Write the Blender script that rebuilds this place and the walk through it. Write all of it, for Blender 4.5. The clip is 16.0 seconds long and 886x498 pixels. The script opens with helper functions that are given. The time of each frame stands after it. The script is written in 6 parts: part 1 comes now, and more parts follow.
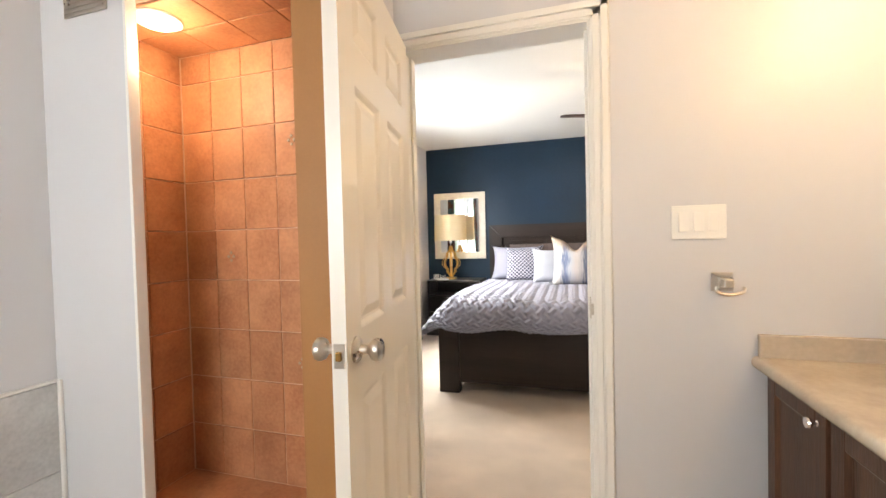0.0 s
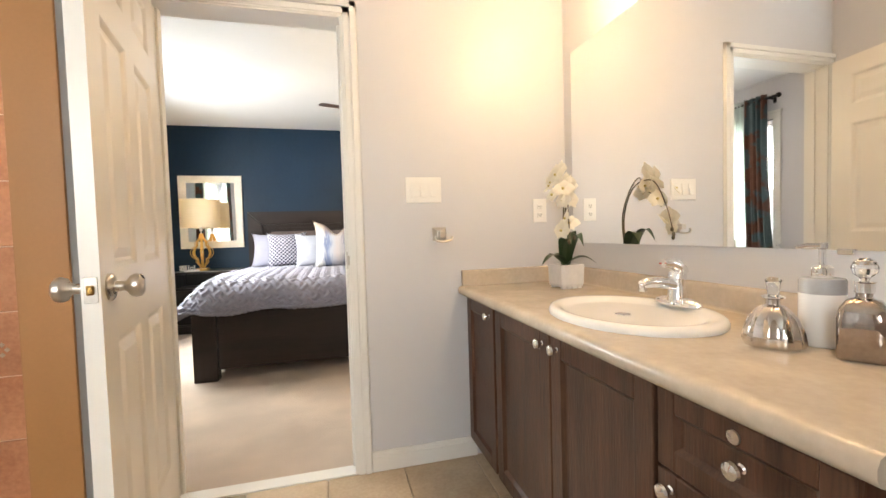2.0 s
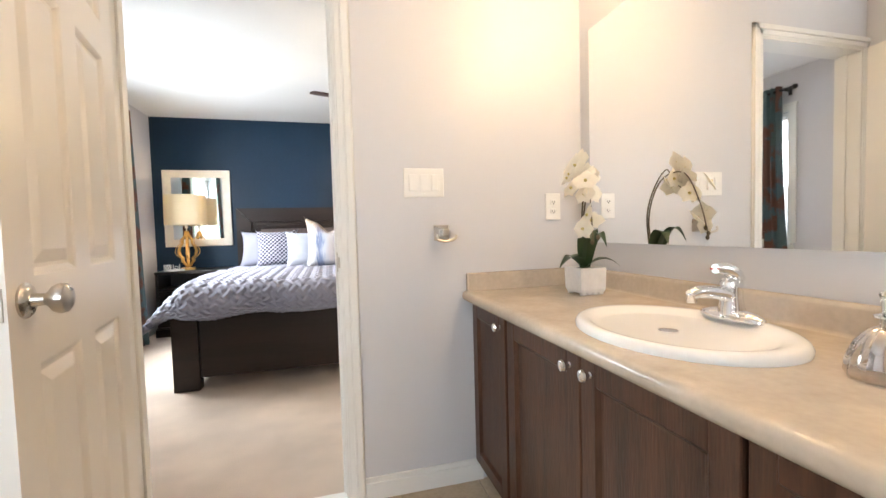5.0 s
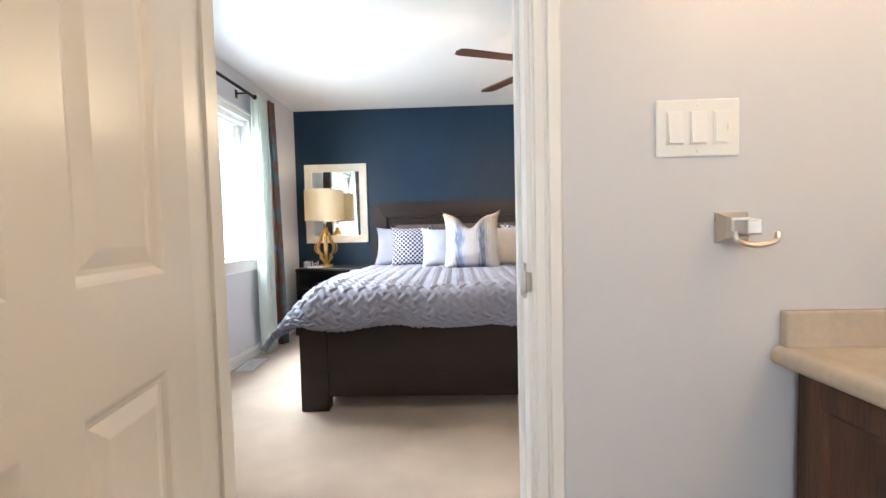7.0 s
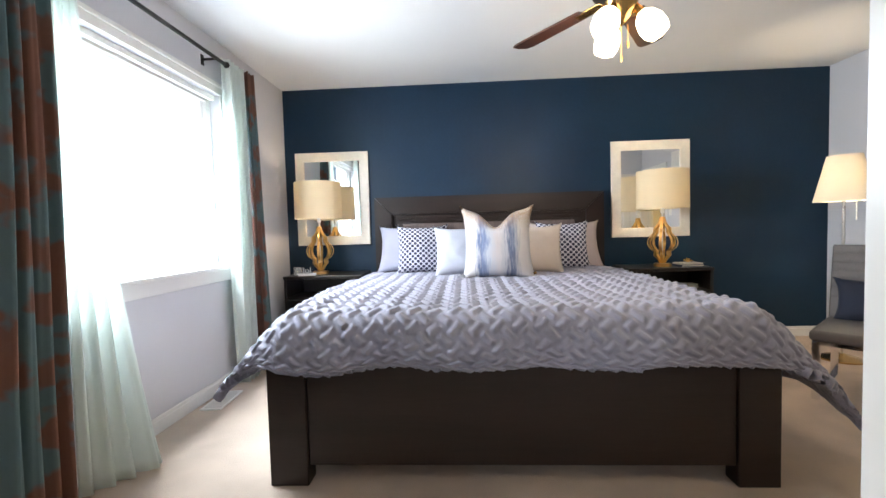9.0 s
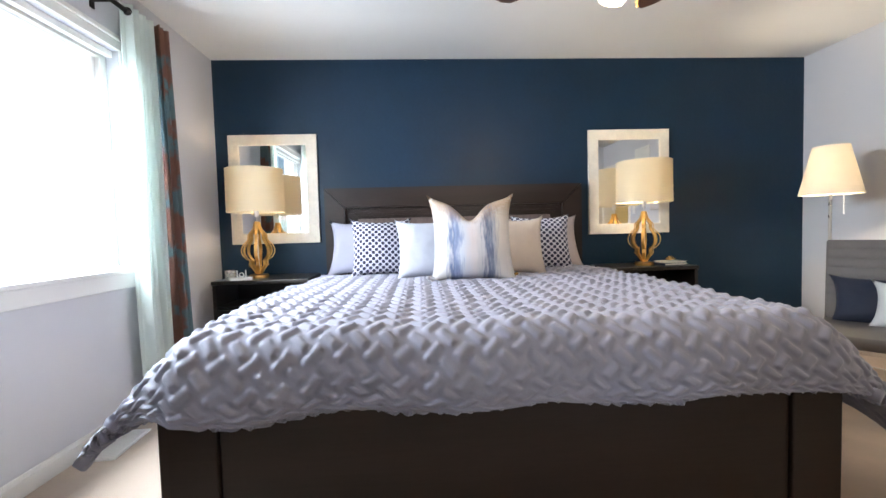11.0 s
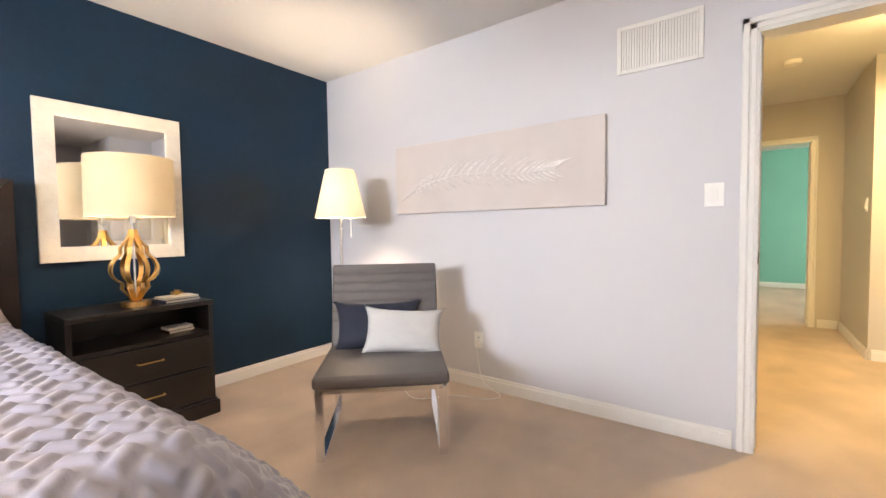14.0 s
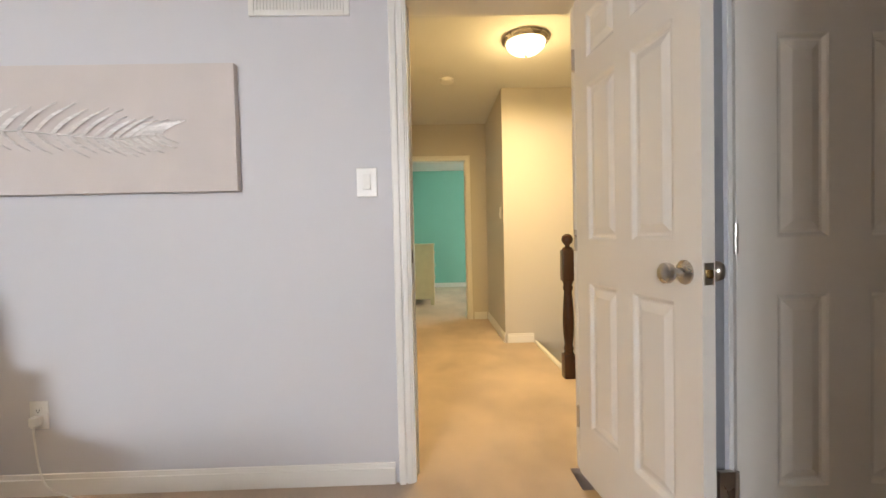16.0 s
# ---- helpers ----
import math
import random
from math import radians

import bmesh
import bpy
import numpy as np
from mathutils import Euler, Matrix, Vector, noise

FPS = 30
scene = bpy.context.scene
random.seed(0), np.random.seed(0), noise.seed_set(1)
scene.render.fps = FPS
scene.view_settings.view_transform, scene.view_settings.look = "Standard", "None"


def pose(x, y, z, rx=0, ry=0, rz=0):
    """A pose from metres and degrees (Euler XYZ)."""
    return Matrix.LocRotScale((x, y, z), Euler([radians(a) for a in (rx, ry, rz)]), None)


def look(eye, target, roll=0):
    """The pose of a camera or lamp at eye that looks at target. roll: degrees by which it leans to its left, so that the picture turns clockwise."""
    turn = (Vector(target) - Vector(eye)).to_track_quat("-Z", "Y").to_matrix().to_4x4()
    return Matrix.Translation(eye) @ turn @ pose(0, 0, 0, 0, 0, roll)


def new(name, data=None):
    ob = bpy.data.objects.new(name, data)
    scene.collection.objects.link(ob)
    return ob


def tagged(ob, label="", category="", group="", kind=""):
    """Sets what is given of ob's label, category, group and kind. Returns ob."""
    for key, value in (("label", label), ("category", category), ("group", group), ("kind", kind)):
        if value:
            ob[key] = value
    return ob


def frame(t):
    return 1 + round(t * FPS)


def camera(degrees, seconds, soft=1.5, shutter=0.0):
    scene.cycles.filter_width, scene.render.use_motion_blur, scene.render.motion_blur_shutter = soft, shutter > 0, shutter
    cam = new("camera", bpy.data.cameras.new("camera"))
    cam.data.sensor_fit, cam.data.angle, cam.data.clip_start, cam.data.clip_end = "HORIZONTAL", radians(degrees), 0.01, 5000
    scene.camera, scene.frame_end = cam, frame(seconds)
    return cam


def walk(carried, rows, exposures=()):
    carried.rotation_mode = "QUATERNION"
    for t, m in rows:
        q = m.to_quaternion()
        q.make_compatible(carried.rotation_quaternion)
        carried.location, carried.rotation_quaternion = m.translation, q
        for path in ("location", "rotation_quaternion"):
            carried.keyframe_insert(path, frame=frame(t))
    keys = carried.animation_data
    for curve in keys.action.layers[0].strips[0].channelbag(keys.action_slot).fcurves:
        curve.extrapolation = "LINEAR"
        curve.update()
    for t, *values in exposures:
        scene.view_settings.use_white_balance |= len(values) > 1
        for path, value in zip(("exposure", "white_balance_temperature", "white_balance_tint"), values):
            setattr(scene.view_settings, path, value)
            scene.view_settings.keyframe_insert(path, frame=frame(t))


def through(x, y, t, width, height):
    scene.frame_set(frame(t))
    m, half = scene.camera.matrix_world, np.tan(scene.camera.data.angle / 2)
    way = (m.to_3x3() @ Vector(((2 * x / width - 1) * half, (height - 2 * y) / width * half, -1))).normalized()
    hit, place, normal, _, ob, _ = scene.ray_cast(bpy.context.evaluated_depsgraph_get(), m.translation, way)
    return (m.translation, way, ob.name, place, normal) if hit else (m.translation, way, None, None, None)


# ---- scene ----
cam = camera(93.6, 16.0)
PATH = [
    (0, (0.084, 0.054, 1.22), (-0.504, 1.965, 1.173), -1.4),
    (0.5, (0.077, -0.074, 1.177), (-0.124, 1.915, 1.122), -1.5),
    (1, (0.075, -0.149, 1.123), (0.215, 1.845, 1.058), -1.6),
    (1.5, (0.084, -0.185, 1.086), (0.455, 1.779, 1.014), -1.7),
    (2, (0.097, -0.196, 1.063), (0.602, 1.737, 0.983), -1.7),
    (2.5, (0.105, -0.198, 1.043), (0.696, 1.711, 0.963), -1.7),
    (3, (0.105, -0.196, 1.037), (0.747, 1.697, 0.959), -1.5),
    (5.5, (0.126, 0.162, 1.08), (0.538, 2.117, 0.981), -1.7),
    (6, (0.116, 0.353, 1.09), (0.303, 2.342, 0.994), -1.6),
    (6.5, (0.061, 0.569, 1.074), (0.05, 2.567, 0.984), -1.4),
    (7, (0.007, 0.79, 1.063), (-0.059, 2.787, 0.974), -1.4),
    (7.5, (-0.021, 1.017, 1.072), (-0.109, 3.013, 0.98), -1.6),
    (8, (-0.03, 1.212, 1.086), (-0.138, 3.207, 0.991), -1.6),
    (10.5, (-0.178, 1.866, 1.031), (-0.218, 3.864, 0.942), -1.6),
    (11, (-0.168, 1.983, 1.026), (-0.058, 3.978, 0.935), -1.6),
    (11.5, (-0.143, 2.11, 1.029), (0.15, 4.086, 0.938), -1.5),
    (12, (-0.061, 2.189, 1.071), (0.454, 4.119, 0.972), -1.4),
    (12.5, (0.092, 2.297, 1.091), (0.87, 4.137, 0.995), -1.3),
    (13, (0.322, 2.355, 1.086), (1.394, 4.041, 1.0), -1.1),
    (13.5, (0.533, 2.41, 1.105), (1.912, 3.856, 1.008), -1.2),
    (14, (0.756, 2.436, 1.1), (2.372, 3.611, 1.011), -0.8),
    (14.5, (0.966, 2.41, 1.073), (2.717, 3.373, 0.996), -0.9),
    (15, (1.154, 2.37, 1.056), (2.999, 3.139, 0.988), -0.9),
    (15.5, (1.339, 2.335, 1.032), (3.293, 2.756, 0.975), -1.1),
    (16, (1.492, 2.294, 1.019), (3.491, 2.25, 0.97), -1.3),
]
walk(cam, [(t, look(eye, target, roll)) for t, eye, target, roll in PATH],
     [(0, 0.03, 7500, 12), (3, 0.03, 7300, 10), (5.5, 0.08, 6600, 10), (8, -0.12, 6500, 10), (10.5, -0.15, 6300, 10), (11.5, -0.03, 6400, 11), (13, 0.3, 7000, 16), (14, 0.4, 6900, 17), (14.5, 0.34, 6800, 17), (15.5, 0.18, 6800, 16), (16, 0.0, 6800, 14)])

# ---- world and large lights ----
world = bpy.data.worlds.new("sky")
scene.world = world
world.use_nodes = True
wn = world.node_tree
sky = wn.nodes.new("ShaderNodeTexSky")
sky.sky_type = "NISHITA"
sky.sun_disc = False
sky.sun_elevation, sky.sun_rotation = radians(50), radians(60)
wn.links.new(sky.outputs[0], wn.nodes["Background"].inputs[0])
wn.nodes["Background"].inputs[1].default_value = 0.12


def area(name, m, sx, sy, watts, color):
    d = bpy.data.lights.new(name, "AREA")
    d.shape, d.size, d.size_y, d.energy, d.color = "RECTANGLE", sx, sy, watts, color
    ob = new(name, d)
    ob.matrix_world = m
    return ob


def point(name, p, watts, color, radius=0.04):
    d = bpy.data.lights.new(name, "POINT")
    d.energy, d.color, d.shadow_soft_size = watts, color, radius
    ob = new(name, d)
    ob.location = p
    return ob


DAY, WARM, AMBER = (0.80, 0.90, 1.0), (1.0, 0.78, 0.52), (1.0, 0.72, 0.30)
BATHWARM = (1.0, 0.67, 0.37)
area("bedroom_window_daylight", look((-2.13, 3.65, 1.62), (-0.68, 3.65, 0.30)), 1.45, 0.55, 185, DAY)
area("bath_window_daylight", look((-0.9, -1.5, 1.5), (-1.6, 0.2, 1.2)), 1.2, 1.0, 46, DAY)
# Fill lamp that brightens the teal room; its window is an unseen addition.
area("far_room_fill_light", look((8.6, -0.72, 1.5), (8.6, 1, 1.3)), 1.2, 1.1, 60, (1.0, 0.93, 0.80))
for k in range(3):
    point("vanity_bulb_light", (1.04, 0.455 + 0.36 * k, 2.02), 6.9, BATHWARM, 0.06)
point("shower_light", (-1.38, 1.27, 1.93), 6.5, WARM, 0.06)
for ang in (100, 220, 340):
    point("fan_bulb_light", (0.64 + 0.22 * math.cos(radians(ang)), 3.48 + 0.22 * math.sin(radians(ang)), 1.83), 9, WARM, 0.05)
point("table_lamp_light_east", (1.63, 5.22, 1.34), 13, WARM, 0.04)
point("table_lamp_light_west", (-1.405, 5.24, 1.34), 10, WARM, 0.04)
point("floor_lamp_light", (2.75, 4.79, 1.36), 26, (1.0, 0.82, 0.60), 0.04)
area("hall_lamp_light", look((4.49, 1.603, 2.30), (4.491, 1.603, 0)), 0.24, 0.24, 46, AMBER)
point("hall_bowl_light", (4.49, 1.603, 2.20), 9, AMBER, 0.08)


# ---- materials ----
def nodes_of(name):
    m = bpy.data.materials.new(name)
    m.use_nodes = True
    t = m.node_tree
    return m, t, t.nodes["Principled BSDF"]


def paint(name, col, rough=0.5, metal=0.0, scale=8.0, var=0.08, bump=0.15, grain=120.0, stretch=(1, 1, 1), spec=0.5, dist=0.002, sheen=0.0, coat=0.0, rvar=0.18):
    """A surface in two scales: broad tone variation and fine relief."""
    m, t, b = nodes_of(name)
    N, L = t.nodes.new, t.links.new
    tc, mp = N("ShaderNodeTexCoord"), N("ShaderNodeMapping")
    mp.inputs["Scale"].default_value = stretch
    L(tc.outputs["Object"], mp.inputs["Vector"])
    n1, n2 = N("ShaderNodeTexNoise"), N("ShaderNodeTexNoise")
    n1.inputs["Scale"].default_value, n1.inputs["Detail"].default_value = scale, 5
    n2.inputs["Scale"].default_value, n2.inputs["Detail"].default_value = grain, 3
    L(mp.outputs[0], n1.inputs["Vector"]), L(mp.outputs[0], n2.inputs["Vector"])
    add = N("ShaderNodeMath")
    add.operation = "MULTIPLY_ADD"
    L(n2.outputs["Fac"], add.inputs[0])
    add.inputs[1].default_value = 0.5
    L(n1.outputs["Fac"], add.inputs[2])
    ramp = N("ShaderNodeValToRGB")
    ramp.color_ramp.elements[0].position, ramp.color_ramp.elements[1].position = 0.45, 1.05
    ramp.color_ramp.elements[0].color = (*[c * (1 - var) for c in col], 1)
    ramp.color_ramp.elements[1].color = (*[min(1, c * (1 + var)) for c in col], 1)
    L(add.outputs[0], ramp.inputs[0])
    L(ramp.outputs[0], b.inputs["Base Color"])
    rr = N("ShaderNodeMapRange")
    rr.inputs["To Min"].default_value, rr.inputs["To Max"].default_value = max(0.015, rough * (1 - rvar)), min(1, rough * (1 + rvar))
    L(n1.outputs["Fac"], rr.inputs["Value"])
    L(rr.outputs[0], b.inputs["Roughness"])
    b.inputs["Metallic"].default_value = metal
    b.inputs["Specular IOR Level"].default_value = spec
    b.inputs["Sheen Weight"].default_value = sheen
    b.inputs["Coat Weight"].default_value = coat
    if bump:
        bp = N("ShaderNodeBump")
        bp.inputs["Strength"].default_value, bp.inputs["Distance"].default_value = bump, dist
        L(n2.outputs["Fac"], bp.inputs["Height"])
        L(bp.outputs[0], b.inputs["Normal"])
    return m


def glow(name, col, strength):
    m, t, b = nodes_of(name)
    b.inputs["Base Color"].default_value = (*col, 1)
    b.inputs["Emission Color"].default_value = (*col, 1)
    b.inputs["Emission Strength"].default_value = strength
    b.inputs["Roughness"].default_value = 0.3
    return m


def cloth(name, col, through=0.5, rough=0.9, grain=400, var=0.06):
    """Thin woven cloth that lets light through."""
    m = paint(name, col, rough, 0, 6, var, 0.3, grain)
    t = m.node_tree
    tr, mix = t.nodes.new("ShaderNodeBsdfTranslucent"), t.nodes.new("ShaderNodeMixShader")
    tr.inputs[0].default_value = (*col, 1)
    mix.inputs[0].default_value = through
    out = t.nodes["Material Output"]
    t.links.new(t.nodes["Principled BSDF"].outputs[0], mix.inputs[1])
    t.links.new(tr.outputs[0], mix.inputs[2])
    t.links.new(mix.outputs[0], out.inputs[0])
    return m


def clear(name, col=(1, 1, 1), rough=0.0):
    m, t, b = nodes_of(name)
    b.inputs["Base Color"].default_value = (*col, 1)
    b.inputs["Transmission Weight"].default_value = 1
    b.inputs["Roughness"].default_value = rough
    b.inputs["IOR"].default_value = 1.45
    return m


M_WALL = paint("grey_wall_paint", (0.60, 0.60, 0.62), 0.36, 0, 1.6, 0.0, 0.08, 160, dist=0.001, rvar=0.0)
M_BEDWALL = paint("pale_grey_wall_paint", (0.60, 0.60, 0.63), 0.55, 0, 1.6, 0.0, 0.12, 160, dist=0.001, rvar=0.0)
M_HALLWALL = paint("greige_wall_paint", (0.58, 0.55, 0.50), 0.55, 0, 1.6, 0.005, 0.12, 160, dist=0.001)
M_TEAL = paint("teal_wall_paint", (0.20, 0.52, 0.45), 0.6, 0, 2, 0.03, 0.1, 160, dist=0.001)
M_CEIL = paint("white_ceiling_paint", (0.72, 0.72, 0.71), 0.8, 0, 3, 0.02, 0.35, 90, dist=0.003)
M_TRIM = paint("white_trim_paint", (0.78, 0.77, 0.74), 0.3, 0, 3, 0.01, 0.03, 90, dist=0.001, rvar=0.05)
M_DOOR = paint("white_door_paint", (0.76, 0.73, 0.68), 0.30, 0, 3, 0.01, 0.02, 60, stretch=(1, 1, 0.12), dist=0.001, rvar=0.05)
M_CARPET = paint("beige_carpet", (0.56, 0.44, 0.345), 0.97, 0, 2.6, 0.19, 0.9, 260, dist=0.008, sheen=0.15)


def carpet_tracks(m):
    """Faint brushed swaths left in the pile."""
    t = m.node_tree
    N, L = t.nodes.new, t.links.new
    tc, mp, br, mr, mul = N("ShaderNodeTexCoord"), N("ShaderNodeMapping"), N("ShaderNodeTexNoise"), N("ShaderNodeMapRange"), N("ShaderNodeHueSaturation")
    mp.inputs["Rotation"].default_value, mp.inputs["Scale"].default_value = (0, 0, radians(35)), (1.0, 1.7, 1)
    br.inputs["Scale"].default_value, br.inputs["Detail"].default_value = 1.1, 4
    mr.inputs["From Min"].default_value, mr.inputs["From Max"].default_value = 0.44, 0.56
    mr.inputs["To Min"].default_value, mr.inputs["To Max"].default_value = 0.93, 1.04
    L(tc.outputs["Object"], mp.inputs["Vector"]), L(mp.outputs[0], br.inputs["Vector"])
    L(br.outputs["Fac"], mr.inputs["Value"]), L(mr.outputs[0], mul.inputs["Value"])
    ramp = [n for n in t.nodes if n.type == "VALTORGB"][0]
    L(ramp.outputs[0], mul.inputs["Color"])
    L(mul.outputs[0], t.nodes["Principled BSDF"].inputs["Base Color"])


carpet_tracks(M_CARPET)
M_ESPRESSO = paint("espresso_wood", (0.017, 0.0095, 0.0075), 0.38, 0, 4, 0.3, 0.12, 40, stretch=(0.2, 3, 3), dist=0.001, spec=0.3)
M_BLACKWOOD = paint("black_brown_wood", (0.010, 0.007, 0.006), 0.3, 0, 4, 0.3, 0.1, 40, dist=0.001)
M_OAK = paint("dark_stained_oak", (0.066, 0.030, 0.017), 0.38, 0, 7, 0.6, 0.55, 55, stretch=(4, 4, 0.35), dist=0.0015, spec=0.35)
M_RAILWOOD = paint("dark_rail_wood", (0.040, 0.014, 0.007), 0.25, 0, 6, 0.4, 0.1, 40, stretch=(4, 4, 0.4), dist=0.001)
M_CHROME = paint("polished_chrome", (0.86, 0.86, 0.87), 0.09, 1, 5, 0.03, 0.0)
M_NICKEL = paint("brushed_nickel", (0.55, 0.51, 0.46), 0.28, 1, 9, 0.06, 0.05, 200, dist=0.0005)
M_GOLD = paint("gold_leaf_metal", (0.70, 0.43, 0.15), 0.34, 1, 14, 0.2, 0.2, 90, dist=0.001)
M_BRASS = paint("antique_brass", (0.45, 0.28, 0.10), 0.25, 1, 14, 0.15, 0.05, 90, dist=0.001)
M_IRON = paint("black_iron", (0.02, 0.018, 0.018), 0.4, 0.6, 9, 0.2, 0.1, 90, dist=0.001)
M_CERAMIC = paint("white_ceramic", (0.82, 0.81, 0.79), 0.10, 0, 4, 0.01, 0.0)
M_PLASTIC = paint("white_plastic", (0.80, 0.79, 0.76), 0.3, 0, 4, 0.01, 0.0)
M_DARKGAP = paint("dark_recess", (0.01, 0.01, 0.01), 0.8)
M_TAN = paint("tan_jamb", (0.36, 0.165, 0.055), 0.5, 0, 3, 0.06, 0.1, 100, dist=0.001)
M_GROUT = paint("pale_grout", (0.72, 0.50, 0.36), 0.9, 0, 20, 0.1, 0.3, 200)
M_MIRROR = paint("silvered_mirror", (0.93, 0.94, 0.94), 0.015, 1, 1, 0.0, 0.0)
M_FRAMEW = paint("ivory_ribbed_frame", (0.76, 0.70, 0.60), 0.4, 0, 14, 0.08, 0.15, 60, dist=0.001)
M_LEATHER = paint("grey_leatherette", (0.105, 0.095, 0.095), 0.42, 0, 10, 0.1, 0.3, 220, dist=0.001)
M_CANVAS = paint("pale_canvas", (0.60, 0.55, 0.53), 0.7, 0, 4, 0.05, 0.3, 350, dist=0.001)
M_SILVER = paint("silver_foil_paint", (0.68, 0.65, 0.63), 0.36, 0.12, 16, 0.2, 0.3, 80, stretch=(1, 1, 6), dist=0.001)
M_SHADE = cloth("cream_linen_shade", (0.80, 0.72, 0.55), 0.45)
M_SHADEW = cloth("white_fabric_shade", (0.85, 0.80, 0.70), 0.5)
M_SHEER = cloth("pale_aqua_sheer", (0.80, 0.85, 0.82), 0.6, 0.9, 300, 0.08)
M_QUILT = paint("lavender_grey_quilt_cotton", (0.225, 0.222, 0.28), 0.75, 0, 5, 0.10, 0.35, 420, dist=0.001, sheen=0.25)
M_SHEET = paint("lavender_grey_cotton", (0.36, 0.36, 0.44), 0.85, 0, 5, 0.06, 0.3, 350, dist=0.001)
M_TAUPE = paint("taupe_cotton", (0.36, 0.30, 0.29), 0.85, 0, 5, 0.06, 0.3, 350, dist=0.001)
M_WHITECLOTH = paint("white_linen", (0.40, 0.41, 0.46), 0.9, 0, 5, 0.05, 0.4, 350, dist=0.001)
M_CREAMCLOTH = paint("cream_linen", (0.50, 0.43, 0.37), 0.9, 0, 5, 0.05, 0.4, 350, dist=0.001)
M_NAVY = paint("navy_velvet", (0.006, 0.010, 0.026), 0.8, 0, 8, 0.2, 0.3, 250, dist=0.001, sheen=0.03)
M_LEAFGREEN = paint("orchid_leaf_green", (0.022, 0.05, 0.016), 0.35, 0, 9, 0.2, 0.1, 60)
M_STEM = paint("brown_green_stem", (0.09, 0.07, 0.035), 0.6)
M_PETAL = cloth("white_petal", (0.88, 0.84, 0.74), 0.3, 0.5, 120, 0.04)
M_LAMINATE = paint("beige_stone_laminate", (0.50, 0.425, 0.34), 0.22, 0, 9, 0.12, 0.05, 60, dist=0.0005)
M_GLASS = clear("clear_glass")
M_SMOKE = paint("smoked_mercury_glass", (0.42, 0.36, 0.32), 0.07, 1, 12, 0.25, 0.0)
M_BULB = glow("lit_frosted_glass", (1.0, 0.86, 0.62), 9)
M_HALLGLASS = glow("lit_alabaster_glass", (1.0, 0.84, 0.50), 6)
M_FLOORGROUT = paint("floor_grout", (0.34, 0.28, 0.21), 0.9)
M_PAPER = paint("paper", (0.7, 0.68, 0.62), 0.7)
M_BOOK = paint("navy_book_cloth", (0.03, 0.05, 0.10), 0.6)
M_CREAMFURN = paint("cream_furniture_paint", (0.70, 0.66, 0.52), 0.4)


def tile_mat(name, lo, hi, scale, rough):
    m = paint(name, lo, rough, 0, scale, 0.1, 0.25, 70, dist=0.002)
    t = m.node_tree
    r = [n for n in t.nodes if n.type == "VALTORGB"][0]
    r.color_ramp.elements[0].color, r.color_ramp.elements[1].color = (*lo, 1), (*hi, 1)
    oi, hs = t.nodes.new("ShaderNodeObjectInfo"), t.nodes.new("ShaderNodeHueSaturation")
    mr = t.nodes.new("ShaderNodeMapRange")
    mr.inputs["To Min"].default_value, mr.inputs["To Max"].default_value = 0.88, 1.10
    t.links.new(oi.outputs["Random"], mr.inputs["Value"])
    t.links.new(mr.outputs[0], hs.inputs["Value"])
    t.links.new(r.outputs[0], hs.inputs["Color"])
    t.links.new(hs.outputs[0], t.nodes["Principled BSDF"].inputs["Base Color"])
    tc = [n for n in t.nodes if n.type == "TEX_COORD"][0]
    mp = [n for n in t.nodes if n.type == "MAPPING"][0]
    ad = t.nodes.new("ShaderNodeVectorMath")
    ad.operation = "MULTIPLY_ADD"
    t.links.new(oi.outputs["Random"], ad.inputs[0])
    ad.inputs[1].default_value = (17, 31, 7)
    t.links.new(tc.outputs["Object"], ad.inputs[2])
    t.links.new(ad.outputs[0], mp.inputs["Vector"])
    return m


M_TERRA = tile_mat("terracotta_tile", (0.36, 0.135, 0.06), (0.60, 0.29, 0.15), 6, 0.5)
M_FLOORTILE = tile_mat("beige_floor_tile", (0.36, 0.27, 0.18), (0.54, 0.43, 0.31), 5, 0.35)
M_TUBTILE = tile_mat("grey_marble_tile", (0.42, 0.43, 0.44), (0.66, 0.66, 0.66), 5, 0.3)


